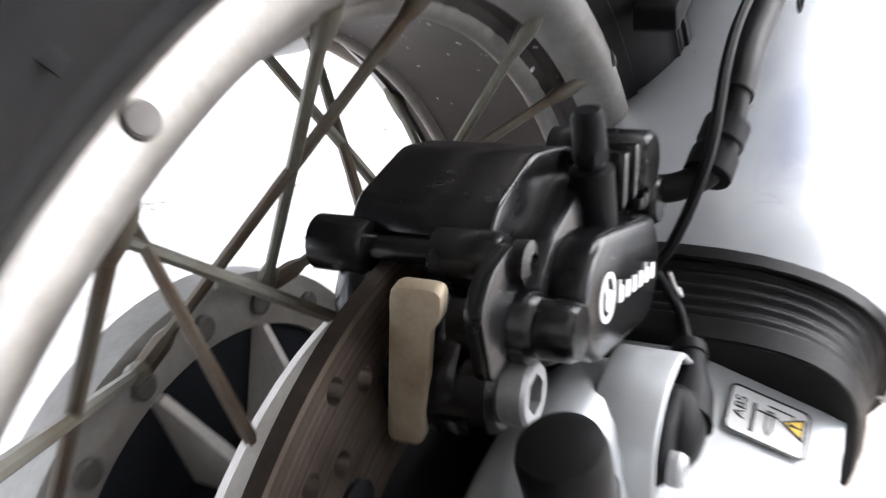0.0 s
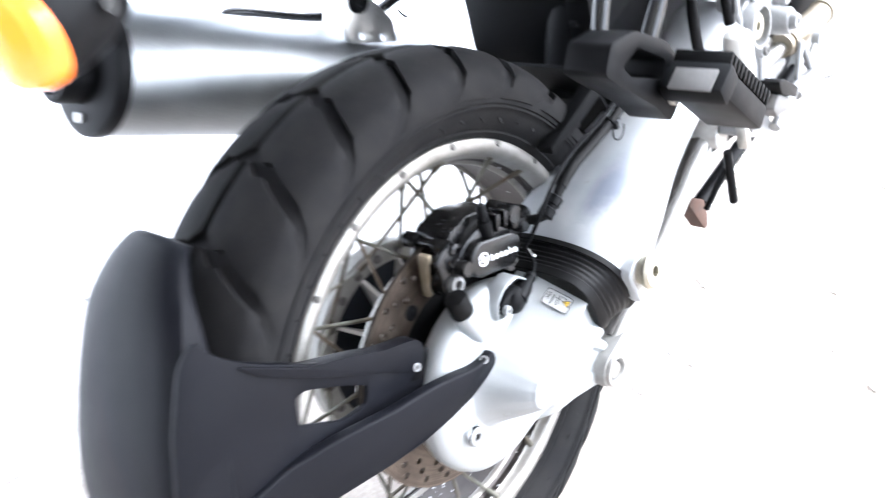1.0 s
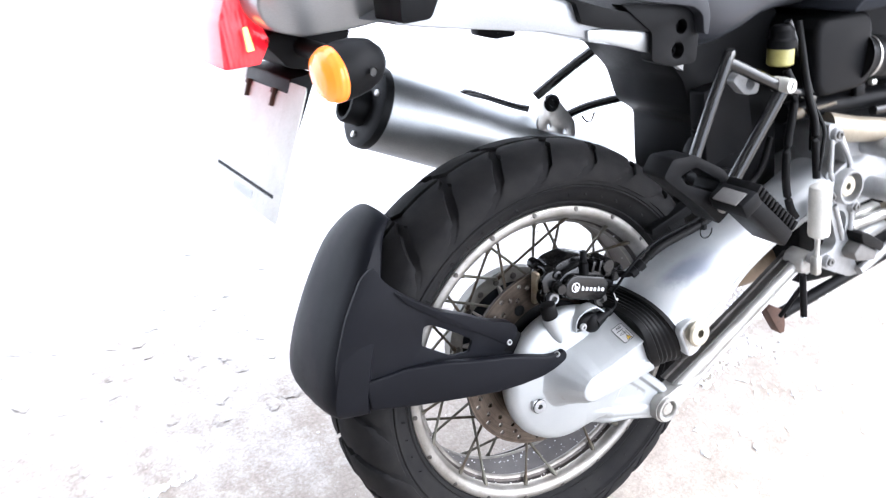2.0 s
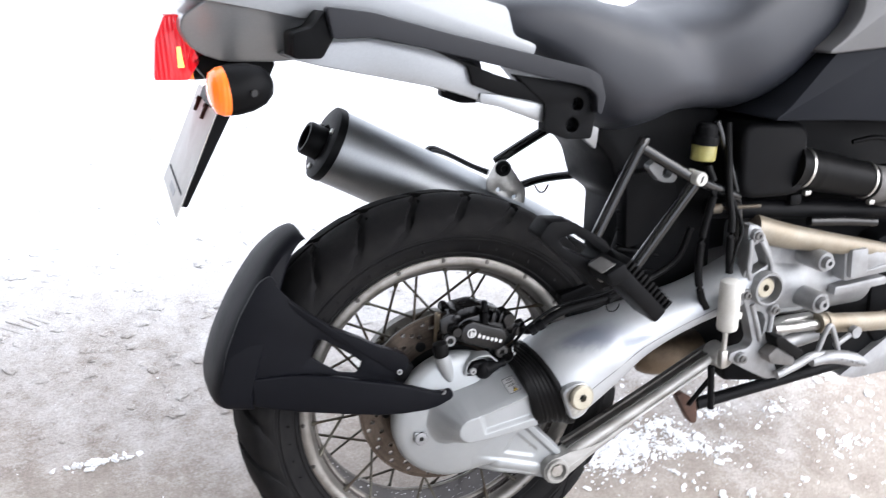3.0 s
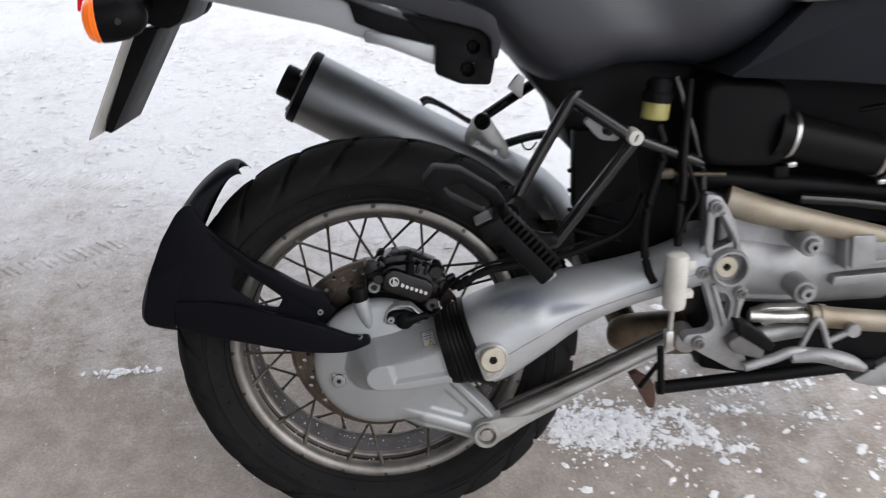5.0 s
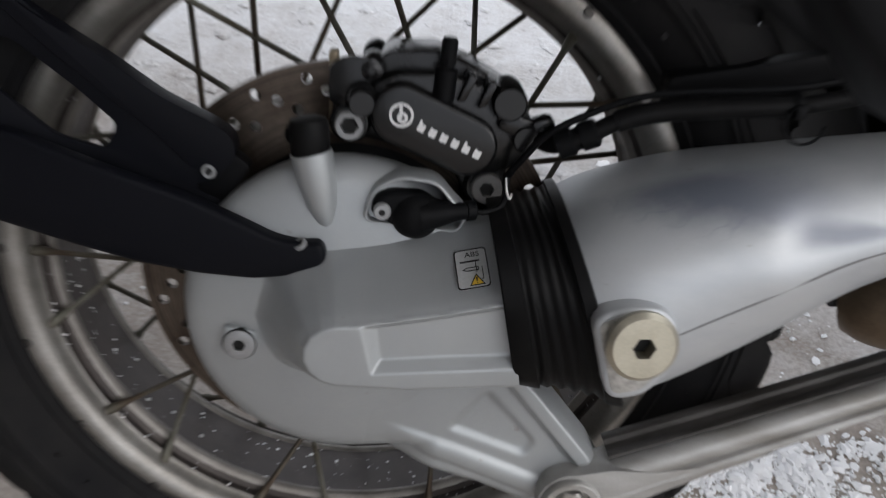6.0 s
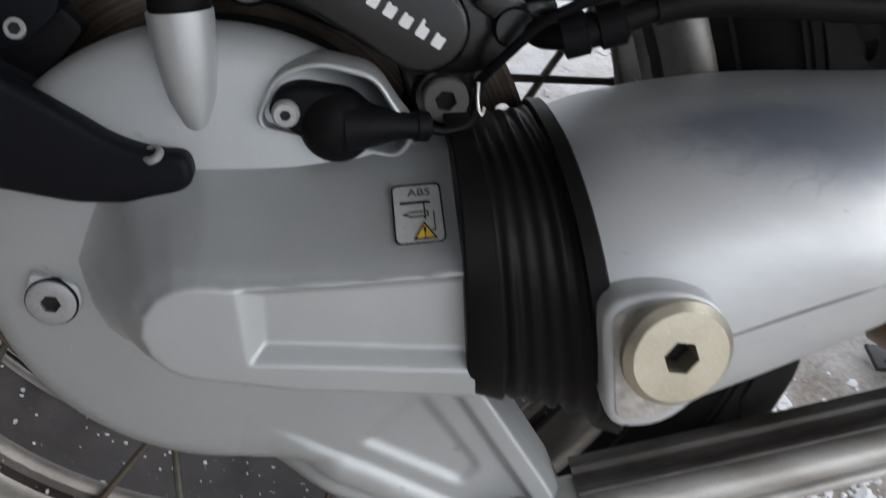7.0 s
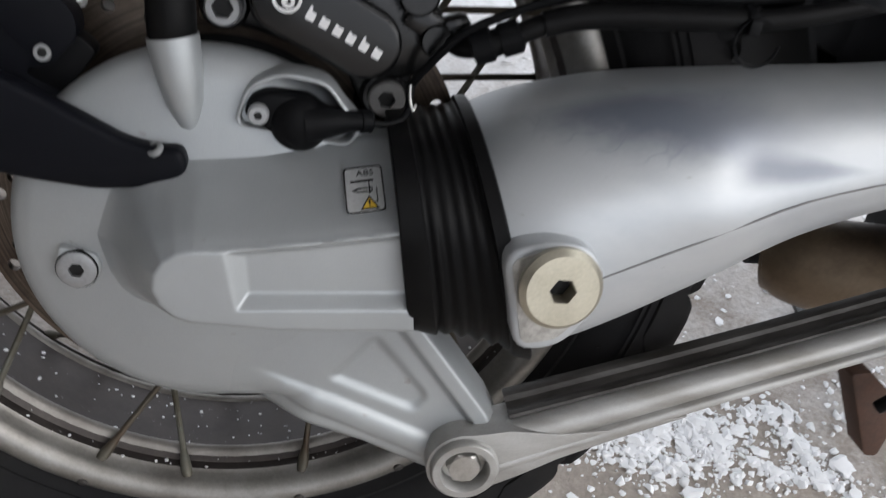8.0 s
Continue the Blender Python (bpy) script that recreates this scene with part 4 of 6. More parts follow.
pivot_plug = part("pivot_plug", lathe([(0.0150, -0.012), (0.0155, 0.0035), (0.0190, 0.0050), (0.0195, 0.0065), (0.0195, 0.0095), (0.0168, 0.0125), (0.0085, 0.0125), (0.0064, 0.0125, 6), (0.0064, 0.000, 6), (0, 0.000)], align((0.1615, -0.1825, 0.0300), (0.05, -1, 0.10)), 48), GOLD, swingarm, "pale gold socket plug", angle=20)
# depth of the hexagon darkened by a black disc
part("socket", lathe([(0.0060, 0, 6), (0, 0)], align((0.1618, -0.1860, 0.0304), (0.05, -1, 0.10)), 18), INK, pivot_plug, "dark hexagon socket")
part("casting_seam", tube([on_arm(0.185 + 0.0785 * k, 0.745) for k in range(11)], 0.0006, 6, 2), GROOVE, swingarm)

# -- torque arm below the swingarm: a fluted bar with a grimy top and an eye at either end
EYE, FAR = Vector((0.1565, -0.128)), Vector((0.461, 0.012))
BAR_WAY = (FAR - EYE).normalized()
BAR_UP = Vector((-BAR_WAY.y, BAR_WAY.x))


def bar_rings(profile, start=0.020):
    """Sections of the bar along its length: (u, y), u from -1 at the lower edge to 1 at the upper."""
    rings = []
    for k in range(15):
        f = k / 14
        p = EYE + BAR_WAY * start + (FAR - EYE - BAR_WAY * start) * f
        top, low = 0.0205 - 0.0075 * f - 0.002 * math.sin(math.pi * f), -0.0125 + 0.0035 * f + 0.002 * math.sin(math.pi * f)
        rings.append([Vector((q.x, y, q.y)) for u, y in profile for q in [p + BAR_UP * ((top + low) / 2 + u * (top - low) / 2)]])
    return rings


front = [(0.62, -0.096), (0.62, -0.112), (0.72, -0.1150), (0.70, -0.1190), (0.55, -0.1225), (0.30, -0.1250), (-0.02, -0.1258), (-0.30, -0.1250), (-0.37, -0.1232), (-0.44, -0.1232), (-0.50, -0.1255),
         (-0.62, -0.1268), (-0.88, -0.1268), (-0.98, -0.1250), (-1.00, -0.1210), (-1.00, -0.096)]
top_rail = [(0.66, -0.0900), (0.96, -0.0900), (1.00, -0.0915), (1.00, -0.0965), (0.96, -0.0985), (0.74, -0.0995), (0.70, -0.1040), (0.72, -0.1075), (0.80, -0.1090), (0.83, -0.1110), (0.80, -0.1140), (0.66, -0.1150)]
neck = []
for k in range(25):                # round the eye, then out along the bar
    a = math.radians(62 + 236 * k / 24) + math.atan2(BAR_WAY.y, BAR_WAY.x)
    neck.append((EYE.x + 0.0225 * math.cos(a), EYE.y + 0.0225 * math.sin(a)))
neck += [tuple(EYE + BAR_WAY * q + BAR_UP * h) for q, h in ((0.030, -0.0180), (0.055, -0.0140), (0.090, -0.0118), (0.135, -0.0104), (0.135, -0.0094), (0.095, -0.0056), (0.060, 0.0030), (0.034, 0.0150))]
torque = part("torque_arm", joined(
    loft(bar_rings(front)),
    prism(neck, -0.100, -0.1266, 0.0030, holes=[circle(EYE.x, EYE.y, 0.0145, 28)], segments=3),
    lathe([(0.0205, 0.120), (0.0205, 0.1300), (0.0190, 0.1318), (0.0150, 0.1318), (0.0138, 0.1300), (0.0138, 0.1210), (0, 0.1210)], align((EYE.x, 0, EYE.y), TO_US), 44),
    lathe([(0.019, 0.100), (0.019, 0.134), (0.017, 0.136), (0, 0.136)], align((0.461, 0, 0.012), TO_US), 32)), BAR, motorcycle, "scuffed aluminium torque arm with a fluted side", angle=50)
part("top_channel", loft(bar_rings(top_rail, 0.034)), GRIME, torque, "grimy dark upper channel")
part("nut", lathe([(0.0128, 0), (0.0128, 0.0012), (0.0108, 0.0012, 6), (0.0108, 0.0070, 6), (0.0090, 0.0082), (0, 0.0082)], align((EYE.x, -0.1208, EYE.y), TO_US), 24), STEEL, torque, "hexagon bolt sunk in the eye", angle=20)

# -- brake caliper
inner_half = prism(rounded([(0.000, 0.118), (-0.002, 0.128), (0.006, 0.138), (0.018, 0.145), (0.050, 0.148), (0.084, 0.137), (0.106, 0.120), (0.108, 0.104), (0.094, 0.094), (0.060, 0.110), (0.026, 0.116)], 0.008), -0.024, -0.038, 0.005, segments=3)
outer_half = prism(rounded([(0.012, 0.106), (0.008, 0.122), (0.010, 0.136), (0.024, 0.143), (0.052, 0.145), (0.080, 0.138), (0.104, 0.124), (0.110, 0.112), (0.104, 0.094), (0.090, 0.086), (0.068, 0.084), (0.052, 0.092), (0.026, 0.100)], 0.005), -0.0600, -0.0850, 0.004)
foot = prism(rounded([(-0.014, 0.098), (-0.014, 0.120), (0.014, 0.140), (0.060, 0.130), (0.096, 0.090), (0.095, 0.066), (0.072, 0.062), (0.060, 0.086), (0.010, 0.098)], 0.006), -0.0560, -0.0680, 0.003)
bridge = prism(rounded([(0.014, 0.134), (0.012, 0.148), (0.020, 0.1535), (0.048, 0.155), (0.064, 0.149), (0.094, 0.134), (0.088, 0.124), (0.050, 0.138)], 0.004), -0.028, -0.072, 0.005, segments=3)
caliper = part("brake_caliper", joined(inner_half, outer_half, foot, bridge), SATIN, motorcycle, "black-painted four-piston brake caliper", angle=35)
stadium = []
for i in range(32):
    a = 2 * math.pi * i / 32
    cx, cz, r = (0.029, 0.121, 0.0185) if math.cos(a - math.radians(158)) > 0 else (0.0680, 0.1042, 0.0180)
    stadium.append((cx + r * math.cos(a), cz + r * math.sin(a)))
part("piston_cover", prism(stadium, -0.078, -0.0960, 0.003, segments=3), SATIN, caliper)
for x, z, r, y0, y1 in ((-0.002, 0.110, 0.0125, 0.046, 0.0775), (0.0825, 0.0735, 0.0130, 0.050, 0.0735), (0.005, 0.1265, 0.0100, 0.062, 0.086), (0.0055, 0.1265, 0.0082, 0.084, 0.0965), (0.005, 0.1265, 0.0112, 0.058, 0.0635), (0.010, 0.143, 0.0080, 0.019, 0.036), (0.010, 0.143, 0.0078, 0.057, 0.076), (0.091, 0.131, 0.0105, 0.060, 0.0935), (0.103, 0.110, 0.0085, 0.060, 0.0925)):
    part("ear", lathe([(r, y0), (r, y1 - 0.002), (r * 0.86, y1), (0, y1)], align((x, 0, z), TO_US), 26), SATIN, caliper)
for x, z in ((0.060, 0.130), (0.072, 0.127), (0.084, 0.121)):
    part("casting_rib", prism([(x, z), (x + 0.005, z + 0.001), (x + 0.011, z + 0.015), (x + 0.006, z + 0.017)], -0.072, -0.0925, 0.0012), SATIN, caliper)
part("step_block", box(0.096, -0.082, 0.118, 0.020, 0.018, 0.014, 0.003, pose(0, 0, 0, 0, 25, 0)), SATIN, caliper)
part("banjo_block", box(0.112, -0.080, 0.114, 0.018, 0.016, 0.016, 0.004, pose(0, 0, 0, 0, -18, 0)), SATIN, caliper)
part("caliper_bolt", socket_bolt(0.0090, 0.0075, 0.0056, 30), CAST, caliper, "dull zinc socket bolt", angle=20).matrix_basis = align((-0.002, -0.0775, 0.110), TO_US)
dark_socket(caliper, align((-0.002, -0.0775, 0.110), TO_US), 0.0056, 0.0075)
part("caliper_bolt", socket_bolt(0.0098, 0.0060, 0.0048, 30), PEGEND, caliper, "dull grey socket bolt", angle=20).matrix_basis = align((0.0835, -0.0735, 0.0735), TO_US)
dark_socket(caliper, align((0.0835, -0.0735, 0.0735), TO_US), 0.0048, 0.0060)
part("bleed_nipple", lathe([(0.0065, -0.016), (0.0065, 0.002), (0.004, 0.003), (0.004, 0.005), (0.0055, 0.005, 6), (0.0055, 0.008, 6), (0.0048, 0.009), (0.0048, 0.018), (0.0036, 0.020), (0, 0.020)], align((0.0530, -0.086, 0.146), (0.05, 0, 1)), 18), BLACK, caliper)
pad_end = prism(rounded([(-0.0056, -0.0275), (0.0056, -0.0275), (0.0056, 0.0130), (0.0085, 0.0170), (0.0085, 0.0265), (-0.0060, 0.0265)], 0.0036), -0.0026, 0.0026, 0.0012)
pad_end.transform(Matrix.Translation((-0.0136, -0.0565, 0.1240)) @ Matrix.Rotation(radians(-90), 4, "Z"))
for v in pad_end.verts:            # leans outwards towards its top
    v.co.y -= 0.24 * (v.co.z - 0.124)
part("brake_pad", pad_end, PAD, caliper, "tan-coloured worn brake pad end plate")
part("pad_guard", prism(rounded([(-0.0150, 0.1220), (-0.0150, 0.1440), (-0.006, 0.1500), (0.010, 0.1500), (0.010, 0.1180)], 0.004), -0.0745, -0.0800, 0.0015), SATIN, caliper)
part("pad_pin", lathe([(0.0038, -0.045), (0.0038, 0.010), (0.0062, 0.010), (0.0062, 0.014), (0.003, 0.015), (0.0026, 0.012, 6), (0, 0.012)], align((0.010, -0.069, 0.143), TO_US), 16), SATIN, caliper)
# maker's mark as a ring with plain strokes and a row of plain bars
logo_y = -0.0961
mark = part("printed_mark", joined(
    prism(circle(0.0285, 0.1215, 0.0072, 32), logo_y, logo_y - 0.0003, 0, holes=[circle(0.0285, 0.1215, 0.0056, 32)]),
    prism([(0.0272, 0.1280), (0.0290, 0.1280), (0.0290, 0.1195), (0.0272, 0.1195)], logo_y, logo_y - 0.0003),
    prism(circle(0.0292, 0.1200, 0.0032, 24), logo_y, logo_y - 0.0004, 0, holes=[circle(0.0292, 0.1200, 0.0014, 20)])), MARK, caliper, "white printed maker's ring")
for k in range(6):
    f = k / 5
    x, z = 0.0405 + 0.0335 * f, 0.1150 - 0.0140 * f
    tall = 0.0042 if k in (0, 4) else 0.0027
    bar = prism(rounded([(-0.0022, -0.0027), (0.0022, -0.0027), (0.0022, 0.0020 if tall > 0.003 else 0.0024), (-0.0006, 0.0020), (-0.0010, tall), (-0.0022, tall)], 0.0008), 0, -0.0003, 0)
    bar.transform(Matrix.Translation((x, logo_y, z)) @ Matrix.Rotation(radians(22), 4, "Y"))
    part("mark_bar", bar, MARK, caliper)

# brake hose and its support along the swingarm
hose = part("brake_hose", tube([(0.108, -0.082, 0.111), (0.114, -0.096, 0.110), (0.123, -0.107, 0.1140), (0.134, -0.109, 0.1200), (0.159, -0.109, 0.1330), (0.190, -0.109, 0.1390), (0.254, -0.112, 0.1465), (0.31, -0.113, 0.163), (0.37, -0.112, 0.19), (0.394, -0.114, 0.24)], 0.0052, 14), RUBBER, motorcycle, "black brake hose")
part("hose_ferrule", lathe([(0.0054, 0), (0.0086, 0.001), (0.0086, 0.010), (0.0068, 0.011), (0.0068, 0.014), (0.0084, 0.015), (0.0084, 0.024), (0.0054, 0.026)], align((0.1185, -0.1045, 0.1115), (1, -0.16, 0.50)), 18), BLACK, hose)
part("hose_sleeve", tube([(0.150, -0.109, 0.1290), (0.165, -0.109, 0.1345), (0.190, -0.109, 0.1390), (0.250, -0.1118, 0.1460)], 0.0064, 14), RUBBER, hose, "dusty rubber sleeve")
tie = part("cable_tie", joined(lathe([(0.0072, 0), (0.0078, 0.0008), (0.0078, 0.0044), (0.0072, 0.005)], align((0.247, -0.1117, 0.1456), (1, -0.04, 0.12)), 16), box(0.2495, -0.1190, 0.1440, 0.006, 0.006, 0.008, 0.001)), BLACK, hose)
part("tie_tail", tube([(0.2535 + 0.0115 * math.cos(q), -0.1190, 0.1370 + 0.0115 * math.sin(q)) for q in (math.radians(60 + 30 * k) for k in range(11))], 0.0009, 6, 3), BLACK, tie, "loop of thin wire")
part("sensor_cable", tube([(0.093, -0.089, 0.0845), (0.099, -0.098, 0.098), (0.116, -0.106, 0.121), (0.155, -0.105, 0.1405), (0.190, -0.105, 0.1480), (0.25, -0.108, 0.1550), (0.31, -0.110, 0.171)], 0.0022, 8), BLACK, motorcycle)
part("wire_clip", tube([(0.0925, -0.097, 0.088), (0.0935, -0.099, 0.080), (0.0955, -0.100, 0.076), (0.0965, -0.099, 0.079)], 0.0008, 8), STEEL, motorcycle, "bright bent wire clip")
part("hose_bracket", joined(prism(rounded([(0.185, 0.140), (0.245, 0.147), (0.30, 0.158), (0.30, 0.176), (0.24, 0.162), (0.185, 0.150)], 0.003), -0.062, -0.080, 0.003)), BLACK, motorcycle)


# -- mudguard behind the wheel, with its two arms
def guard_shell():
    th = [124.6, 125.1, 126.8, 130.4, 136.5, 146, 155, 162, 166, 168, 168.8]
    rad = [0.346, 0.352, 0.358, 0.363, 0.366, 0.367, 0.368, 0.369, 0.368, 0.363, 0.354]
    half = [0.033, 0.039, 0.047, 0.059, 0.073, 0.079, 0.083, 0.085, 0.085, 0.082, 0.077]
    wall = [0.000, 0.001, 0.003, 0.008, 0.020, 0.034, 0.040, 0.042, 0.042, 0.040, 0.034]
    rings = []
    for a, r, w, d in zip(th, rad, half, wall):
        lean = max(0.0, (152 - a) / 31) ** 1.5
        r += 0.007 * lean
        a = math.radians(a)
        prof = [(r - 0.013 - d, -w - 0.003 * min(1, d / 0.03)), (r - 0.013 - d * 0.5, -w - 0.002 * min(1, d / 0.03)), (r - 0.013, -w), (r - 0.0075, -w * 0.90), (r - 0.0035, -w * 0.70), (r - 0.001, -w * 0.4), (r, 0), (r - 0.0015, w * 0.4), (r - 0.006, w * 0.70), (r - 0.012, w * 0.90), (r - 0.020, w), (r - 0.020 - d * 0.5, w + 0.002)]
        inner = [(q - 0.0035, y * 0.955) for q, y in reversed(prof)]
        rings.append([Vector((q * math.cos(a), y + 0.026 * lean, q * math.sin(a))) for q, y in prof + inner])
    cols = [smooth_path([ring[i] for ring in rings], 3) for i in range(len(rings[0]))]
    return loft([list(r) for r in zip(*cols)])


side_outline = rounded([(-0.255, 0.255), (-0.249, 0.236), (-0.240, 0.222), (-0.218, 0.198), (-0.186, 0.170), (-0.156, 0.146), (-0.118, 0.118), (-0.090, 0.100), (-0.076, 0.086), (-0.078, 0.072), (-0.098, 0.066),
                        (-0.074, 0.056), (-0.040, 0.047), (-0.016, 0.047), (-0.010, 0.035), (-0.018, 0.020), (-0.045, 0.012), (-0.085, 0.012), (-0.124, 0.018), (-0.180, 0.028), (-0.239, 0.044), (-0.298, 0.067), (-0.331, 0.083), (-0.340, 0.108), (-0.328, 0.150), (-0.305, 0.200), (-0.275, 0.245)], 0.010, 3)
hole = rounded([(-0.205, 0.150), (-0.194, 0.148), (-0.160, 0.122), (-0.138, 0.102), (-0.147, 0.086), (-0.175, 0.093), (-0.213, 0.124)], 0.005)
plate = prism(side_outline, -0.078, -0.0835, 0.0018, holes=[hole])


def arm_bend(x, z):
    """Runs outwards along the lower arm."""
    f = max(0.0, min(1.0, (x + 0.27) / 0.15))
    return -0.024 * f * f * (3 - 2 * f) - 0.005 * max(0.0, (x + 0.12) / 0.11)


lower_arm = prism(rounded([(-0.300, 0.108), (-0.240, 0.104), (-0.190, 0.096), (-0.134, 0.081), (-0.090, 0.068), (-0.064, 0.057), (-0.042, 0.0475), (-0.027, 0.0455), (-0.014, 0.0470), (-0.0105, 0.037), (-0.018, 0.026), (-0.054, 0.020), (-0.088, 0.021), (-0.120, 0.025), (-0.168, 0.034), (-0.240, 0.046), (-0.300, 0.066)], 0.006), -0.074, -0.0875, 0.0035, bend=arm_bend, segments=3)
upper_arm = prism(rounded([(-0.238, 0.214), (-0.184, 0.166), (-0.140, 0.140), (-0.112, 0.121), (-0.082, 0.107), (-0.071, 0.100), (-0.068, 0.087), (-0.079, 0.074), (-0.094, 0.078), (-0.113, 0.097), (-0.140, 0.118), (-0.175, 0.146), (-0.222, 0.190)], 0.006), -0.070, -0.0865, 0.004, segments=3)
web = prism(rounded([(-0.106, 0.096), (-0.082, 0.082), (-0.086, 0.066), (-0.130, 0.078), (-0.136, 0.088)], 0.004), -0.075, -0.082, 0.002)
mudguard = part("mudguard", joined(guard_shell(), plate, lower_arm, upper_arm, web), GUARD, motorcycle, "dark grey moulded plastic wheel hugger", angle=34)
for p, way in (((-0.0845, -0.0858, 0.0768), (0, -1, 0.25)), ((-0.0262, -0.1128, 0.0438), (-0.5, -0.43, 0.75))):
    part("screw", socket_bolt(0.0042, 0.0026, 0.0026, 20), CAST, mudguard, "small dull socket screw", angle=20).matrix_basis = align(p, way)
    dark_socket(mudguard, align(p, way), 0.0027, 0.0034)
part("guard_bracket", joined(prism(rounded([(-0.100, 0.060), (-0.070, 0.088), (-0.060, 0.080), (-0.080, 0.050)], 0.004), -0.070, -0.083, 0.002)), BLACK, motorcycle)

# -- silencer on the far side, with end cap and hanger
sil_way = Vector((0.866, 0.0, -0.500)).normalized()
sil_start = Vector((-0.104, 0.186, 0.3760))
silencer = part("silencer", lathe([(0.056, 0.0), (0.0605, 0.002), (0.0620, 0.006), (0.0620, 0.400), (0.060, 0.435), (0.050, 0.475), (0.034, 0.505), (0.026, 0.52), (0.026, 0.55)], align(sil_start, sil_way), 64), BRUSHED, motorcycle, "brushed stainless steel silencer")
part("end_cap", lathe([(0.026, -0.004), (0.030, -0.011), (0.055, -0.011), (0.0625, -0.007), (0.0635, 0.0), (0.0635, 0.006), (0.062, 0.007)], align(sil_start, sil_way), 48), BLACK, silencer, "black end cap")
part("outlet", lathe([(0.028, -0.004), (0.028, -0.036), (0.026, -0.040), (0.021, -0.040), (0.020, -0.036), (0.020, 0.0), (0, 0.0)], align(sil_start + Vector((-0.002, 0, -0.004)), sil_way), 36), BLACK, silencer)
for k in range(3):
    a = 2 * math.pi * k / 3 + 0.5
    off = align(sil_start, sil_way) @ Vector((0.045 * math.cos(a), 0.045 * math.sin(a), -0.011))
    part("cap_screw", lathe([(0.005, 0), (0.005, -0.003), (0.003, -0.004), (0, -0.003)], align(off, sil_way), 14), STEEL, silencer)
hanger = part("silencer_hanger", prism(rounded([(0.1591, 0.2906), (0.1755, 0.3205), (0.1962, 0.3250), (0.2322, 0.2674), (0.2291, 0.2421), (0.1583, 0.2743)], 0.006), 0.138, 0.143, 0.0015, holes=[circle(0.1797, 0.2733, 0.0045, 12), circle(0.2097, 0.2570, 0.0045, 12)]), STEEL, motorcycle, "plain steel silencer bracket")
part("hanger_bolt", lathe([(0.0140, -0.004), (0.0140, 0.004), (0.011, 0.007), (0.007, 0.007), (0.005, 0.003, 6), (0, 0.003)], align((0.1891, 0.138, 0.3108), TO_US), 24), BLACK, hanger)
part("subframe_stay", joined(tube([(0.300, 0.13, 0.385), (0.254, 0.165, 0.350), (0.201, 0.198, 0.310)], 0.009, 12), tube([(0.33, 0.12, 0.288), (0.28, 0.170, 0.275), (0.232, 0.196, 0.258)], 0.0075, 12)), FRAME, motorcycle, "black tubular silencer stay")
part("heel_hook", tube([(0.092, 0.258, 0.328), (0.104, 0.258, 0.333), (0.130, 0.250, 0.322), (0.168, 0.225, 0.300), (0.190, 0.205, 0.290)], [0.008, 0.007, 0.005, 0.005, 0.006], 10), FRAME, motorcycle)
part("wire_loop", tube([(0.255, 0.150, 0.270), (0.262, 0.148, 0.258), (0.272, 0.148, 0.257), (0.282, 0.15, 0.268)], 0.0016, 8), FRAME, motorcycle)

# -- tail: cowl, grab rail, lamps, plate
cowl = part("tail_cowl", prism(rounded([(-0.360, 0.632), (-0.320, 0.646), (-0.130, 0.637), (0.030, 0.609), (0.078, 0.593), (0.086, 0.556), (0.120, 0.541), (0.112, 0.524), (-0.026, 0.565), (-0.115, 0.593), (-0.188, 0.592), (-0.243, 0.606), (-0.293, 0.618)], 0.008), -0.150, 0.150, 0.007, segments=3), TANK, motorcycle, "silver-grey painted tail cowl")
flank = prism(rounded([(-0.300, 0.626), (-0.335, 0.604), (-0.337, 0.586), (-0.327, 0.567), (-0.312, 0.556), (-0.288, 0.546), (-0.220, 0.541), (-0.140, 0.543), (-0.110, 0.600), (-0.188, 0.604)], 0.012), -0.146, 0.146, 0.008, segments=3)
for v in flank.verts:             # turned in towards its lower edge
    v.co.y -= math.copysign(0.55 * max(0.0, 0.612 - v.co.z), v.co.y)
part("tail_flank", flank, TANK, cowl)
part("lower_panel", prism(rounded([(-0.225, 0.552), (-0.176, 0.567), (-0.116, 0.566), (-0.044, 0.549), (0.0, 0.527), (0.060, 0.503), (0.100, 0.480), (0.110, 0.446), (0.037, 0.474), (-0.039, 0.502), (-0.112, 0.521), (-0.182, 0.539)], 0.006), -0.197, 0.197, 0.008, segments=3), TANK, cowl)
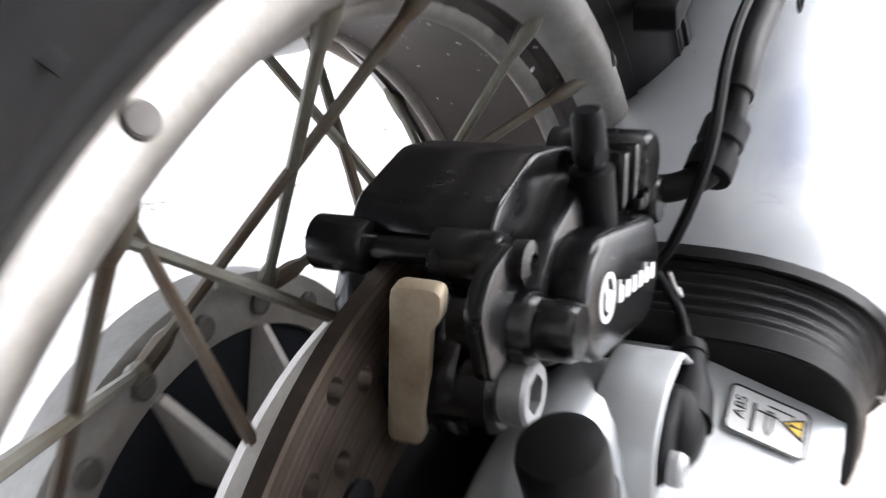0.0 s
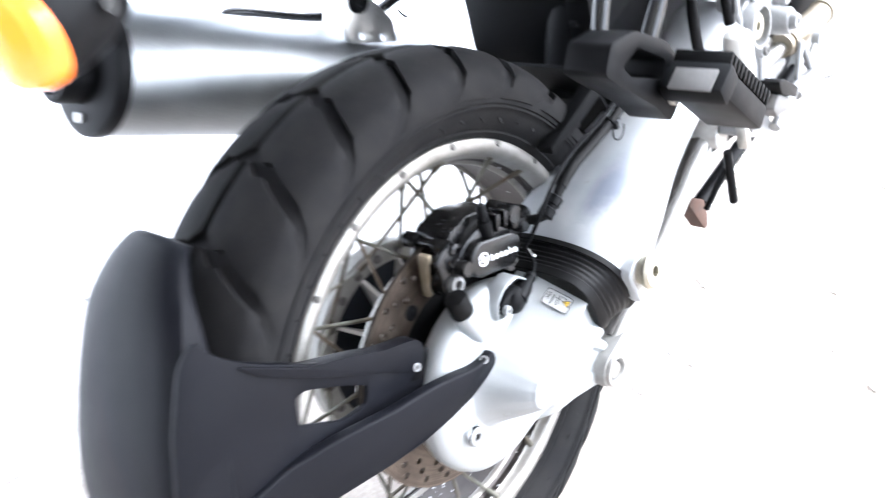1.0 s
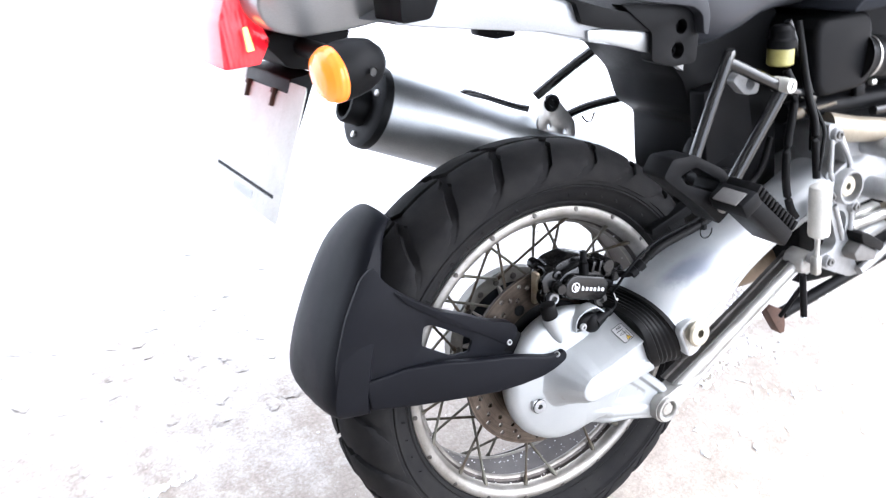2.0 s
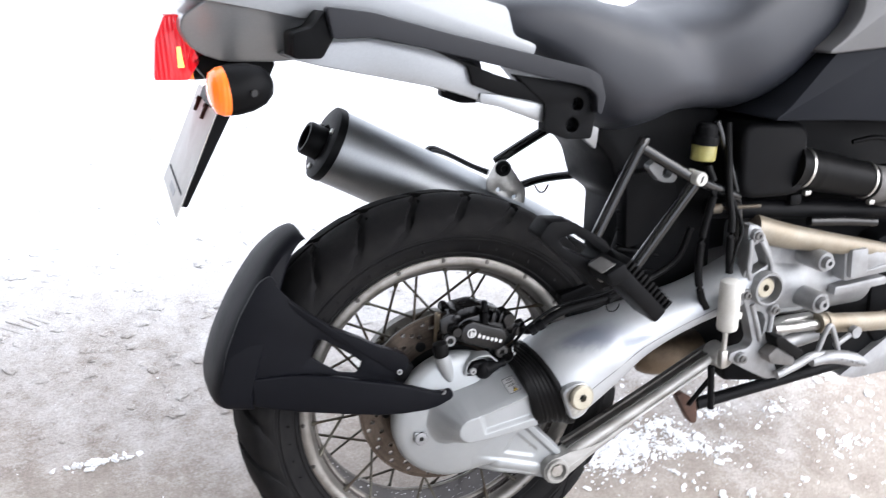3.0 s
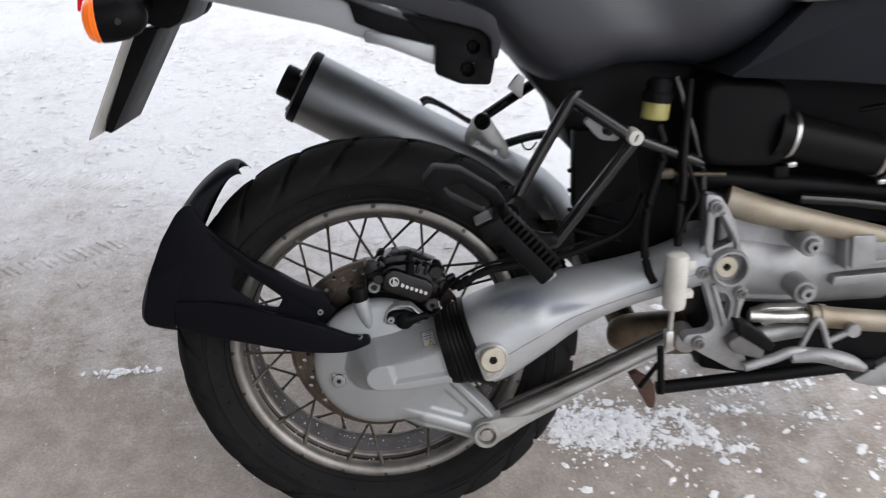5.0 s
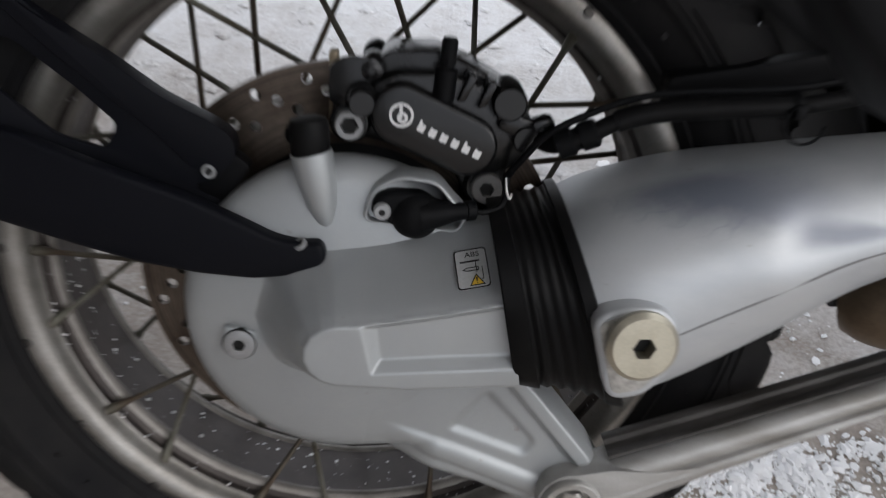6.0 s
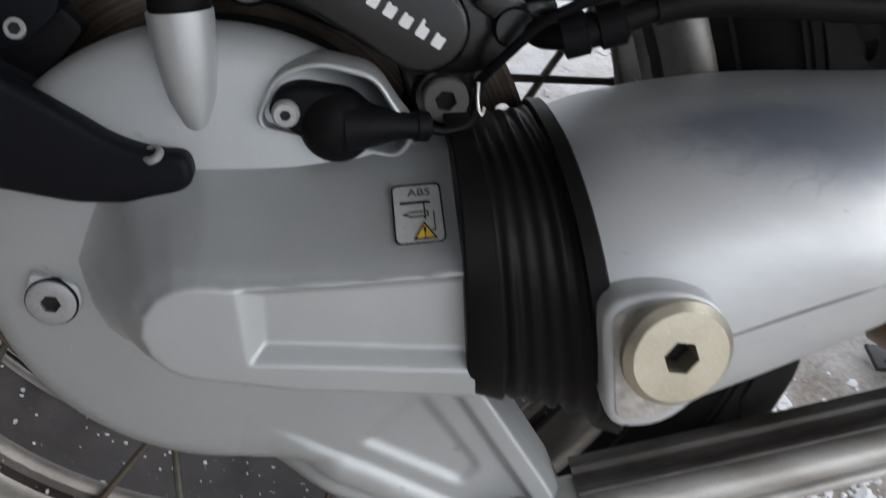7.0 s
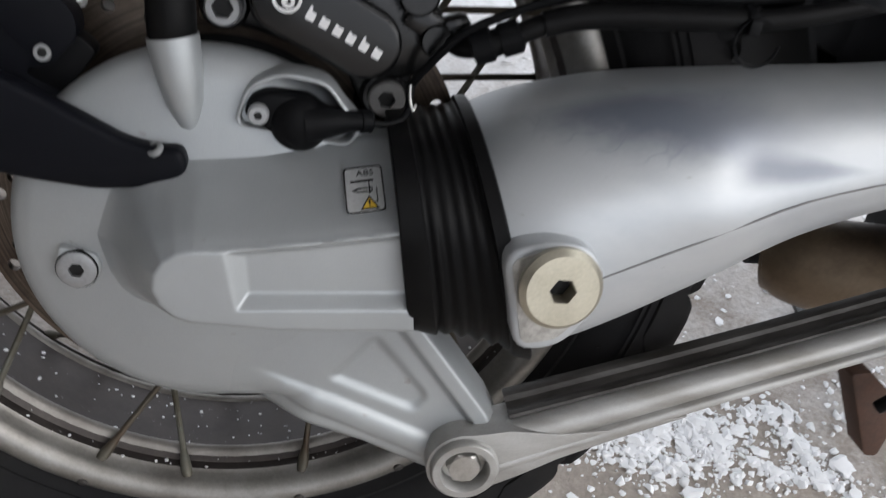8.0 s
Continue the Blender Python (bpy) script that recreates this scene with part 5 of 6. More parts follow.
for side in (-1, 1):
    part("panel_insert", prism(rounded([(-0.050, 0.552), (-0.002, 0.527), (0.004, 0.503), (0.034, 0.490), (0.089, 0.475), (0.106, 0.470), (0.100, 0.490), (0.035, 0.514)], 0.004), side * 0.180, side * 0.206, 0.003), BLACK, cowl, "black plastic insert")
    part("bright_trim", prism(rounded([(0.014, 0.492), (0.041, 0.488), (0.104, 0.469), (0.108, 0.443), (0.041, 0.472), (0.014, 0.479)], 0.003), side * 0.186, side * 0.2015, 0.002), BRUSHED, cowl, "bright metal trim")
    rail = part("grab_rail", prism(rounded([(-0.180, 0.609), (-0.124, 0.599), (-0.040, 0.572), (0.056, 0.544), (0.157, 0.514), (0.176, 0.503), (0.183, 0.475), (0.177, 0.452), (0.170, 0.455), (0.170, 0.478), (0.156, 0.490), (0.100, 0.506), (0.05, 0.521), (-0.055, 0.552), (-0.126, 0.571), (-0.174, 0.572)], 0.006), side * 0.204, side * 0.223, 0.0035, segments=3), SLATE, motorcycle, "dark slate plastic grab rail")
    part("front_mount", prism(rounded([(0.060, 0.512), (0.160, 0.490), (0.178, 0.470), (0.175, 0.446), (0.169, 0.419), (0.132, 0.422), (0.100, 0.436), (0.103, 0.470)], 0.005), side * 0.188, side * 0.208, 0.003, holes=[circle(0.149, 0.467, 0.009), circle(0.141, 0.440, 0.010)]), BLACK, rail, "black mounting plate with two holes")
    for x, z, r in ((0.149, 0.467, 0.0088), (0.141, 0.440, 0.0098)):
        part("mount_bolt", lathe([(r, 0), (r, 0.004), (r * 0.7, 0.006), (r * 0.4, 0.006), (r * 0.35, 0.003, 6), (0, 0.003)], align((x, side * 0.190, z), (0, side, 0)), 16), BLACK, rail)
    part("rear_mount", prism(rounded([(-0.170, 0.574), (-0.186, 0.550), (-0.220, 0.552), (-0.218, 0.581), (-0.195, 0.586), (-0.178, 0.606)], 0.005), side * 0.150, side * 0.212, 0.003), BLACK, rail)
part("rack_edge", joined(tube([(-0.30, -0.085, 0.648), (-0.13, -0.09, 0.636), (0.0, -0.09, 0.612), (0.05, -0.08, 0.592)], 0.006, 10), tube([(-0.30, 0.085, 0.648), (-0.13, 0.09, 0.636), (0.0, 0.09, 0.612), (0.05, 0.08, 0.592)], 0.006, 10)), BLACK, motorcycle)
tail_lamp = part("tail_lamp", prism(rounded([(-0.371, 0.527), (-0.330, 0.524), (-0.314, 0.546), (-0.320, 0.566), (-0.328, 0.590), (-0.296, 0.604), (-0.350, 0.604), (-0.364, 0.576)], 0.003), -0.078, 0.078, 0.003), RED, motorcycle, "bright red tail lamp lens, lit")
for side in (-1, 1):
    part("lit_bulb", prism(rounded([(-0.341, 0.540), (-0.333, 0.540), (-0.335, 0.566), (-0.340, 0.566)], 0.001), side * 0.075, side * 0.0785, 0.0004), BULB, tail_lamp, "glowing bulb seen through the lens")
part("lamp_backing", prism(rounded([(-0.325, 0.548), (-0.300, 0.558), (-0.218, 0.539), (-0.236, 0.507), (-0.255, 0.498), (-0.300, 0.512)], 0.006), -0.078, 0.078, 0.004), BLACK, tail_lamp)
for side in (-1, 1):
    ind = part("indicator", joined(lathe([(0.0285, 0.0), (0.0290, 0.012), (0.0275, 0.028), (0.022, 0.044), (0.013, 0.053), (0.005, 0.056), (0, 0.056)], align((-0.3015, side * 0.212, 0.5225), (1, -0.12 * side, 0.06)), 36),
                                   tube([(-0.275, side * 0.190, 0.525), (-0.278, side * 0.12, 0.530), (-0.280, side * 0.07, 0.532)], 0.010, 12)), BLACK, motorcycle, "black turn indicator with an amber lens")
    part("lens", lathe([(0.0285, 0.001), (0.0280, -0.006), (0.0235, -0.014), (0.014, -0.018), (0, -0.0195)], align((-0.3015, side * 0.212, 0.5225), (1, -0.12 * side, 0.06)), 36), AMBER, ind, "amber plastic lens")
    part("cover_screw", lathe([(0.0045, 0), (0.0045, 0.001), (0.003, -0.001), (0, -0.001)], align((-0.272, side * 0.2395, 0.5205), (0.15, side, -0.05)), 14), INK, ind)
pz = Vector((0.070, 0, 0.138)).normalized()
pm = Matrix(((0, pz.x, -pz.z, -0.3355), (-1, 0, 0, 0.006), (0, pz.z, pz.x, 0.4285), (0, 0, 0, 1)))


def on_plate(bm):
    bm.transform(pm @ pose(0, 0, 0, -90, 0, 0))
    return bm


number_plate = part("number_plate", on_plate(prism(rounded([(-0.130, -0.0765), (0.130, -0.0765), (0.130, 0.0765), (-0.130, 0.0765)], 0.008), 0.0, 0.0016, 0.0004)), PLATE, motorcycle, "scuffed pale number plate")
part("plate_band", on_plate(prism([(-0.105, -0.052), (0.105, -0.052), (0.105, -0.048), (-0.105, -0.048)], -0.0004, 0.0005)), DARKPANEL, number_plate)
part("dealer_bar", on_plate(prism([(-0.030, -0.068), (0.040, -0.068), (0.040, -0.058), (-0.030, -0.058)], -0.0004, 0.0005)), CAST, number_plate)
for x in (-0.045, 0.045):
    part("plate_screw", on_plate(joined(box(x, -0.003, 0.062, 0.010, 0.006, 0.006, 0.001), box(x, -0.0025, 0.052, 0.005, 0.005, 0.016, 0.001))), RUST, number_plate)
part("plate_bracket", joined(prism(rounded([(-0.300, 0.500), (-0.268, 0.500), (-0.352, 0.360), (-0.362, 0.364)], 0.003), -0.075, 0.075, 0.002)), BLACK, motorcycle)


# -- seat, side cover, tank
def hull(rows, n=28, power=2.8):
    """Lofts rounded sections across the machine: (x, low z, high z, half width)."""
    rows = [tuple(v) for v in smooth_path([(x, lo, hi) for x, lo, hi, w in rows], 5)], [v.x for v in smooth_path([(w, 0, 0) for x, lo, hi, w in rows], 5)]
    rings = []
    for (x, lo, hi), w in zip(*rows):
        ring = []
        for i in range(n):
            a = 2 * math.pi * i / n
            c, s = math.cos(a), math.sin(a)
            ring.append(Vector((x, w * math.copysign(abs(s) ** (2 / power), s), (lo + hi) / 2 + (hi - lo) / 2 * math.copysign(abs(c) ** (2 / power), c))))
        rings.append(ring)
    return loft(rings)


saddle = hull([(0.056, 0.570, 0.590, 0.115), (0.072, 0.550, 0.606, 0.135), (0.11, 0.530, 0.612, 0.150), (0.17, 0.486, 0.612, 0.160), (0.22, 0.428, 0.604, 0.167), (0.265, 0.400, 0.590, 0.171), (0.31, 0.404, 0.580, 0.173), (0.36, 0.419, 0.572, 0.173), (0.43, 0.417, 0.586, 0.171), (0.49, 0.412, 0.630, 0.168), (0.56, 0.440, 0.672, 0.166), (0.62, 0.496, 0.690, 0.166), (0.655, 0.545, 0.690, 0.158), (0.675, 0.585, 0.680, 0.145)], 56, 3.0)
for v in saddle.verts:             # a slanting hollow on either flank where the rider's part meets the pillion's
    off = ((v.co.x - 0.392) * 0.782 + (v.co.z - 0.500) * 0.623)
    off /= 0.036 if off < 0 else 0.055
    v.co.y *= 1 - 0.105 * math.exp(-off * off)
seat = part("seat", saddle, SEAT, motorcycle, "dark grey vinyl seat with a worn sheen", angle=60)
tank = part("tank_panel", joined(prism(rounded([(0.560, 0.500), (0.600, 0.522), (0.628, 0.556), (0.622, 0.690), (0.70, 0.72), (1.00, 0.74), (1.05, 0.52), (0.98, 0.425), (0.701, 0.503)], 0.02), -0.196, 0.196, 0.03, segments=4)), TANKGREY, motorcycle, "silver-grey fuel tank")
part("side_panel", joined(prism(rounded([(0.482, 0.410), (0.508, 0.425), (0.596, 0.508), (0.620, 0.521), (0.701, 0.505), (1.02, 0.425), (1.02, 0.335), (0.783, 0.378), (0.620, 0.398)], 0.010), -0.190, 0.190, 0.012, segments=3)), DARKPANEL, motorcycle, "dark grey plastic tank side panel")
part("side_tag", prism(rounded([(0.200, 0.403), (0.215, 0.421), (0.224, 0.416), (0.219, 0.386)], 0.003), -0.122, -0.132, 0.001), CAST, motorcycle)

# -- frame, under-seat box, hidden middle
under_box = part("under_seat_box", joined(prism(rounded([(0.215, 0.440), (0.252, 0.392), (0.290, 0.345), (0.304, 0.290), (0.339, 0.262), (0.334, 0.185), (0.342, 0.100), (0.350, 0.085), (0.48, 0.085), (0.49, 0.410), (0.25, 0.470)], 0.012), -0.055, 0.125, 0.01)), BLACK, motorcycle, "black plastic under-seat box")
for k in range(4):
    part("box_rib", box(0.335, -0.064, 0.165 + 0.030 * k, 0.085, 0.010, 0.006, 0.002, pose(0, 0, 0, 0, 18, 0)), BLACK, under_box)
part("battery_cover", joined(prism(rounded([(0.300, 0.210), (0.300, 0.330), (0.385, 0.330), (0.400, 0.230)], 0.006), -0.055, -0.085, 0.004)), BLACK, under_box)
part("frame_tube", tube([(0.292, -0.144, 0.392), (0.284, -0.146, 0.385), (0.212, -0.150, 0.264), (0.204, -0.152, 0.243)], 0.0085, 14, 4), FRAME, motorcycle, "glossy black frame tube")
part("frame_tube", tube([(0.284, -0.144, 0.386), (0.366, -0.168, 0.330)], 0.0088, 14), FRAME, motorcycle)
part("frame_tube", tube([(0.366, -0.168, 0.328), (0.268, -0.150, 0.196), (0.255, -0.146, 0.185)], 0.0098, 14), FRAME, motorcycle)
part("frame_tube", tube([(0.368, -0.160, 0.330), (0.470, -0.130, 0.284)], 0.0088, 14), FRAME, motorcycle)
part("frame_tube", tube([(0.434, -0.120, 0.405), (0.472, -0.130, 0.284), (0.475, -0.13, 0.20)], 0.0060, 12), FRAME, motorcycle)
part("frame_cap", joined(lathe([(0.0104, -0.03), (0.0104, -0.004), (0.0104, -0.002), (0.0102, 0.0), (0.0094, 0.0012), (0, 0.0015)], align((0.3635, -0.1860, 0.3355), TO_US), 28)), WHITEP, motorcycle, "white plastic frame plug")
part("plug_slot", box(0.3635, -0.1878, 0.3355, 0.0022, 0.0008, 0.011, 0.0002, pose(0, 0, 0, 0, 25, 0)), INK, motorcycle)
part("seat_lock", joined(prism(rounded([(0.303, 0.352), (0.316, 0.360), (0.356, 0.344), (0.352, 0.322), (0.325, 0.326)], 0.008), -0.122, -0.138, 0.003, holes=[circle(0.337, 0.339, 0.0085, 16)])), CAST, motorcycle, "steel lock plate")
reservoir = part("brake_reservoir", lathe([(0.017, 0.0), (0.0190, 0.002), (0.0190, 0.024), (0.018, 0.026)], align((0.402, -0.132, 0.350), (0.12, 0, 1)), 28), FLUID, motorcycle, "yellowed brake fluid reservoir")
part("reservoir_cap", lathe([(0.0205, 0.024), (0.0205, 0.036), (0.017, 0.039), (0.017, 0.050), (0.012, 0.056), (0, 0.056)], align((0.402, -0.132, 0.350), (0.12, 0, 1)), 24), BLACK, reservoir)
part("reservoir_hose", tube([(0.407, -0.140, 0.342), (0.412, -0.150, 0.305), (0.392, -0.154, 0.235), (0.386, -0.156, 0.180), (0.392, -0.158, 0.140), (0.400, -0.162, 0.120)], 0.0062, 10), RUBBER, motorcycle, "black rubber hose")
part("loom", tube([(0.455, -0.12, 0.40), (0.440, -0.150, 0.300), (0.436, -0.165, 0.262), (0.430, -0.172, 0.220), (0.428, -0.176, 0.178)], 0.006, 10), RUBBER, motorcycle, "black cable loom")
part("cable", tube([(0.446, -0.150, 0.290), (0.456, -0.165, 0.245), (0.440, -0.176, 0.22), (0.428, -0.18, 0.19)], 0.003, 8), RUBBER, motorcycle)
part("adjuster_rod", joined(tube([(0.400, -0.150, 0.277), (0.500, -0.150, 0.270)], 0.003, 8), lathe([(0.008, 0), (0.008, 0.016), (0.006, 0.018)], align((0.408, -0.150, 0.2765), (1, 0, -0.07)), 12), lathe([(0.006, 0), (0.006, 0.010)], align((0.440, -0.150, 0.2745), (1, 0, -0.07)), 6)), SPOKE, motorcycle, "threaded dull steel adjuster")
part("inner_cover", prism(rounded([(0.46, 0.170), (0.46, 0.400), (0.72, 0.392), (1.04, 0.360), (1.04, 0.170), (0.80, 0.150), (0.62, 0.185)], 0.01), -0.050, 0.110, 0.01), BLACK, motorcycle, "black plastic cover behind the intake")
part("lower_cover", prism(rounded([(0.50, 0.060), (0.50, -0.060), (0.62, -0.085), (0.90, -0.080), (0.90, 0.040), (0.70, 0.050)], 0.01), -0.085, 0.090, 0.008), BLACK, motorcycle, "dark engine underside")
fender = []
for k in range(13):
    a = math.radians(9 + 26 * k / 12)
    fender.append([Vector((r * math.cos(a), y, r * math.sin(a))) for r, y in ((0.338, -0.074), (0.338, 0.074), (0.342, 0.074), (0.342, -0.074))])
part("inner_fender", loft(fender), BLACK, motorcycle, "black inner fender ahead of the wheel")
part("shock_body", joined(tube([(0.33, -0.02, 0.13), (0.40, -0.02, 0.30)], 0.035, 20)), BLACK, motorcycle)

# -- passenger foot rest
part("footrest_bracket", joined(prism(rounded([(0.074, 0.304), (0.090, 0.323), (0.125, 0.318), (0.172, 0.286), (0.188, 0.262), (0.186, 0.228), (0.160, 0.214), (0.140, 0.240), (0.092, 0.286)], 0.006), -0.205, -0.245, 0.004,
     holes=[rounded([(0.100, 0.298), (0.126, 0.303), (0.166, 0.272), (0.156, 0.258), (0.110, 0.284)], 0.005)]),
     tube([(0.19, -0.21, 0.25), (0.205, -0.16, 0.245), (0.208, -0.15, 0.25)], 0.012, 12), tube([(0.18, -0.215, 0.225), (0.24, -0.16, 0.195), (0.262, -0.148, 0.190)], 0.010, 12)), BLACK, motorcycle, "black cast footrest bracket")
part("bracket_bolt", joined(socket_bolt(0.007, 0.006, 0.0035, 24)), STEEL, motorcycle).matrix_basis = align((0.166, -0.245, 0.236), TO_US)
peg_way = Vector((0.070, 0, -0.078)).normalized()
peg_n = Vector((-peg_way.z, 0, peg_way.x))
peg_m = Matrix(((peg_way.x, 0, peg_n.x, 0.1975), (0, 1, 0, -0.272), (peg_way.z, 0, peg_n.z, 0.2300), (0, 0, 0, 1)))
peg = part("passenger_footrest", joined(box(0, 0.0, -0.008, 0.108, 0.056, 0.024, 0.005), box(-0.046, -0.004, -0.012, 0.022, 0.058, 0.030, 0.004, pose(0, 0, 0, 0, 18, 0))), BLACK, motorcycle, "black passenger footrest with ribbed rubber")
peg.matrix_basis = peg_m
for k in range(12):
    part("rubber_rib", box(-0.044 + 0.0084 * k, -0.002, 0.010, 0.0050, 0.052, 0.014, 0.0018), RUBBER, peg)
part("end_plate", box(-0.060, -0.006, -0.014, 0.002, 0.038, 0.022, 0.0008, pose(0, 0, 0, 0, 18, 0)), PEGEND, peg)
part("tip", joined(box(0.057, 0, -0.006, 0.008, 0.030, 0.016, 0.003)), CAST, peg)

# -- rider's footrest plate, gearbox, engine parts
plate_out = rounded([(0.465, 0.247), (0.485, 0.243), (0.497, 0.225), (0.512, 0.194), (0.519, 0.162), (0.533, 0.144), (0.535, 0.121), (0.526, 0.103), (0.529, 0.088), (0.522, 0.068), (0.521, 0.043), (0.519, 0.027), (0.537, -0.012), (0.543, -0.028), (0.517, -0.025), (0.469, 0.004), (0.440, 0.023), (0.444, 0.035), (0.479, 0.038), (0.486, 0.049), (0.471, 0.103), (0.463, 0.123), (0.455, 0.132), (0.458, 0.142), (0.469, 0.154), (0.459, 0.164), (0.466, 0.178), (0.466, 0.215)], 0.006)
footplate = part("footrest_plate", joined(
    prism(plate_out, -0.150, -0.172, 0.003, holes=[rounded([(0.478, 0.214), (0.490, 0.213), (0.506, 0.175), (0.491, 0.170), (0.476, 0.163)], 0.005), rounded([(0.487, 0.101), (0.502, 0.096), (0.509, 0.081), (0.504, 0.054), (0.494, 0.071)], 0.005)]),
    lathe([(0.0280, 0.150), (0.0280, 0.184), (0.0262, 0.188), (0.0232, 0.188), (0.0222, 0.168), (0, 0.168)], align((0.5000, 0, 0.1396), TO_US), 40)), CAST, motorcycle, "grey cast aluminium footrest plate")
for x, z in ((0.4780, 0.2293), (0.4635, 0.1333), (0.5199, 0.0986), (0.4621, 0.0240)):
    part("boss", lathe([(0.0105, 0.15), (0.0105, 0.177), (0.0090, 0.180), (0, 0.180)], align((x, 0, z), TO_US), 24), CAST, footplate)
    part("socket_bolt", joined(socket_bolt(0.0066, 0.004, 0.0034, 24)), PEGEND, footplate).matrix_basis = align((x, -0.180, z), TO_US)
for rib in (tube([(0.4694, -0.1735, 0.2237), (0.4691, -0.1735, 0.2022), (0.4672, -0.1735, 0.1764), (0.4726, -0.1735, 0.1562)], 0.0042, 10), tube([(0.4887, -0.1735, 0.2179), (0.5019, -0.1735, 0.1952), (0.5111, -0.1735, 0.1748), (0.5104, -0.1735, 0.1630)], 0.0042, 10), tube([(0.4792, -0.1735, 0.1135), (0.4898, -0.1735, 0.0810), (0.4993, -0.1735, 0.0482)], 0.0042, 10), tube([(0.5138, -0.1735, 0.1012), (0.5185, -0.1735, 0.0827), (0.5154, -0.1735, 0.0557)], 0.0042, 10)):
    part("rib", rib, CAST, footplate)
plug = part("swingarm_pivot", lathe([(0.0165, 0.166), (0.0165, 0.184), (0.0150, 0.186), (0.0080, 0.186), (0.0062, 0.186, 6), (0.0062, 0.176, 6), (0, 0.176)], align((0.4940, 0, 0.1428), TO_US), 36), GOLD, footplate, "pale gold pivot plug", angle=20)
# black disc as the shade inside the pivot's hexagon
part("socket", lathe([(0.0060, 0, 6), (0, 0)], align((0.4940, -0.1772, 0.1428), TO_US), 18), INK, plug)
master = part("brake_master_cylinder", joined(lathe([(0, -0.002), (0.0105, -0.002), (0.0150, 0.001), (0.0164, 0.006), (0.0164, 0.074), (0.0150, 0.079), (0.0105, 0.082), (0, 0.082)], align((0.4195, -0.187, 0.0880), (0.04, 0, 1)), 36),
                                              box(0.442, -0.180, 0.150, 0.016, 0.016, 0.014, 0.003), box(0.440, -0.180, 0.106, 0.016, 0.016, 0.012, 0.003)), WHITEP, motorcycle, "off-white brake master cylinder")
part("push_rod", tube([(0.418, -0.187, 0.088), (0.414, -0.187, 0.03)], 0.0042, 10), STEEL, master)
part("clevis", box(0.414, -0.187, 0.040, 0.012, 0.014, 0.030, 0.003), STEEL, master)
part("stand_prop", joined(tube([(0.412, -0.165, 0.020), (0.415, -0.165, -0.055)], 0.0055, 10), tube([(0.414, -0.16, -0.005), (0.39, -0.14, -0.055)], 0.004, 10)), BLACK, motorcycle)
# added black block that fills the dark gap below the gearbox
part("under_gearbox_shade", prism(rounded([(0.50, 0.09), (0.82, 0.12), (0.90, 0.10), (0.90, -0.03), (0.745, -0.025), (0.575, 0.000), (0.50, 0.03)], 0.015), -0.085, 0.100, 0.012), BLACK, motorcycle, "black filler block for the shade below the gearbox")
gearbox = part("gearbox", joined(
    prism(rounded([(0.505, 0.225), (0.560, 0.222), (0.680, 0.178), (0.775, 0.150), (0.792, 0.130), (0.790, 0.082), (0.690, 0.072), (0.620, 0.056), (0.545, 0.064), (0.500, 0.060)], 0.015), -0.120, 0.120, 0.018, segments=4),
    lathe([(0.070, 0.02), (0.066, 0.15), (0.055, 0.24), (0.05, 0.285), (0, 0.285)], align((0.50, -0.065, 0.122), (1, 0, -0.14)), 40)), CAST, motorcycle, "grey cast gearbox casing")
for p, r in (((0.6199, -0.150, 0.1629), 0.017), ((0.6162, -0.150, 0.092), 0.018)):
    b = part("case_boss", lathe([(r, -0.04), (r, 0.022), (r * 0.9, 0.025), (r * 0.66, 0.025), (r * 0.64, 0.020), (0, 0.020)], align(p, TO_US), 28), CAST, gearbox)
    part("case_bolt", joined(socket_bolt(r * 0.58, 0.014, r * 0.26, 24)), CAST, b).matrix_basis = align((p[0], p[1] - 0.020, p[2]), TO_US)
starter = part("starter_cover", joined(
    prism(rounded([(0.681, 0.167), (0.773, 0.150), (0.779, 0.115), (0.685, 0.112)], 0.004), -0.110, -0.150, 0.003),
    prism(rounded([(0.687, 0.169), (0.721, 0.168), (0.724, 0.124), (0.689, 0.118)], 0.004), -0.110, -0.160, 0.003),
    prism(rounded([(0.724, 0.125), (0.773, 0.130), (0.775, 0.123), (0.725, 0.119)], 0.003), -0.110, -0.153, 0.002),
    prism(rounded([(0.672, 0.102), (0.781, 0.105), (0.783, 0.090), (0.670, 0.087)], 0.004), -0.100, -0.146, 0.003)), CAST, motorcycle, "pale cast starter motor cover")
part("stained_tube", joined(tube([(0.508, -0.130, 0.226), (0.560, -0.140, 0.208), (0.640, -0.140, 0.186), (0.740, -0.135, 0.158), (0.860, -0.12, 0.12)], [0.022, 0.021, 0.018, 0.016, 0.016], 16)), TAN, motorcycle, "stained pale frame tube")
part("exhaust_pipe", joined(tube([(0.635, -0.150, 0.045), (0.72, -0.150, 0.032), (0.86, -0.140, 0.010)], 0.0165, 20), lathe([(0.019, 0), (0.019, 0.010)], align((0.648, -0.15, 0.043), (1, 0, -0.15)), 24), lathe([(0.0185, 0), (0.0185, 0.004)], align((0.79, -0.146, 0.0215), (1, 0, -0.15)), 24)), TAN, motorcycle, "heat-stained exhaust pipe")
part("linkage_rod", tube([(0.545, -0.150, 0.050), (0.66, -0.150, 0.040)], 0.009, 12), STEEL, motorcycle)
part("gear_shaft", tube([(0.555, -0.14, 0.012), (0.64, -0.14, 0.022)], 0.014, 14), CAST, motorcycle)
rest = part("rider_footrest", prism(rounded([(0.498, 0.029), (0.516, 0.042), (0.554, 0.014), (0.550, 0.000), (0.507, 0.013)], 0.004), -0.160, -0.196, 0.003), PEGEND, motorcycle, "dull grey rider's footrest with a rubber top")
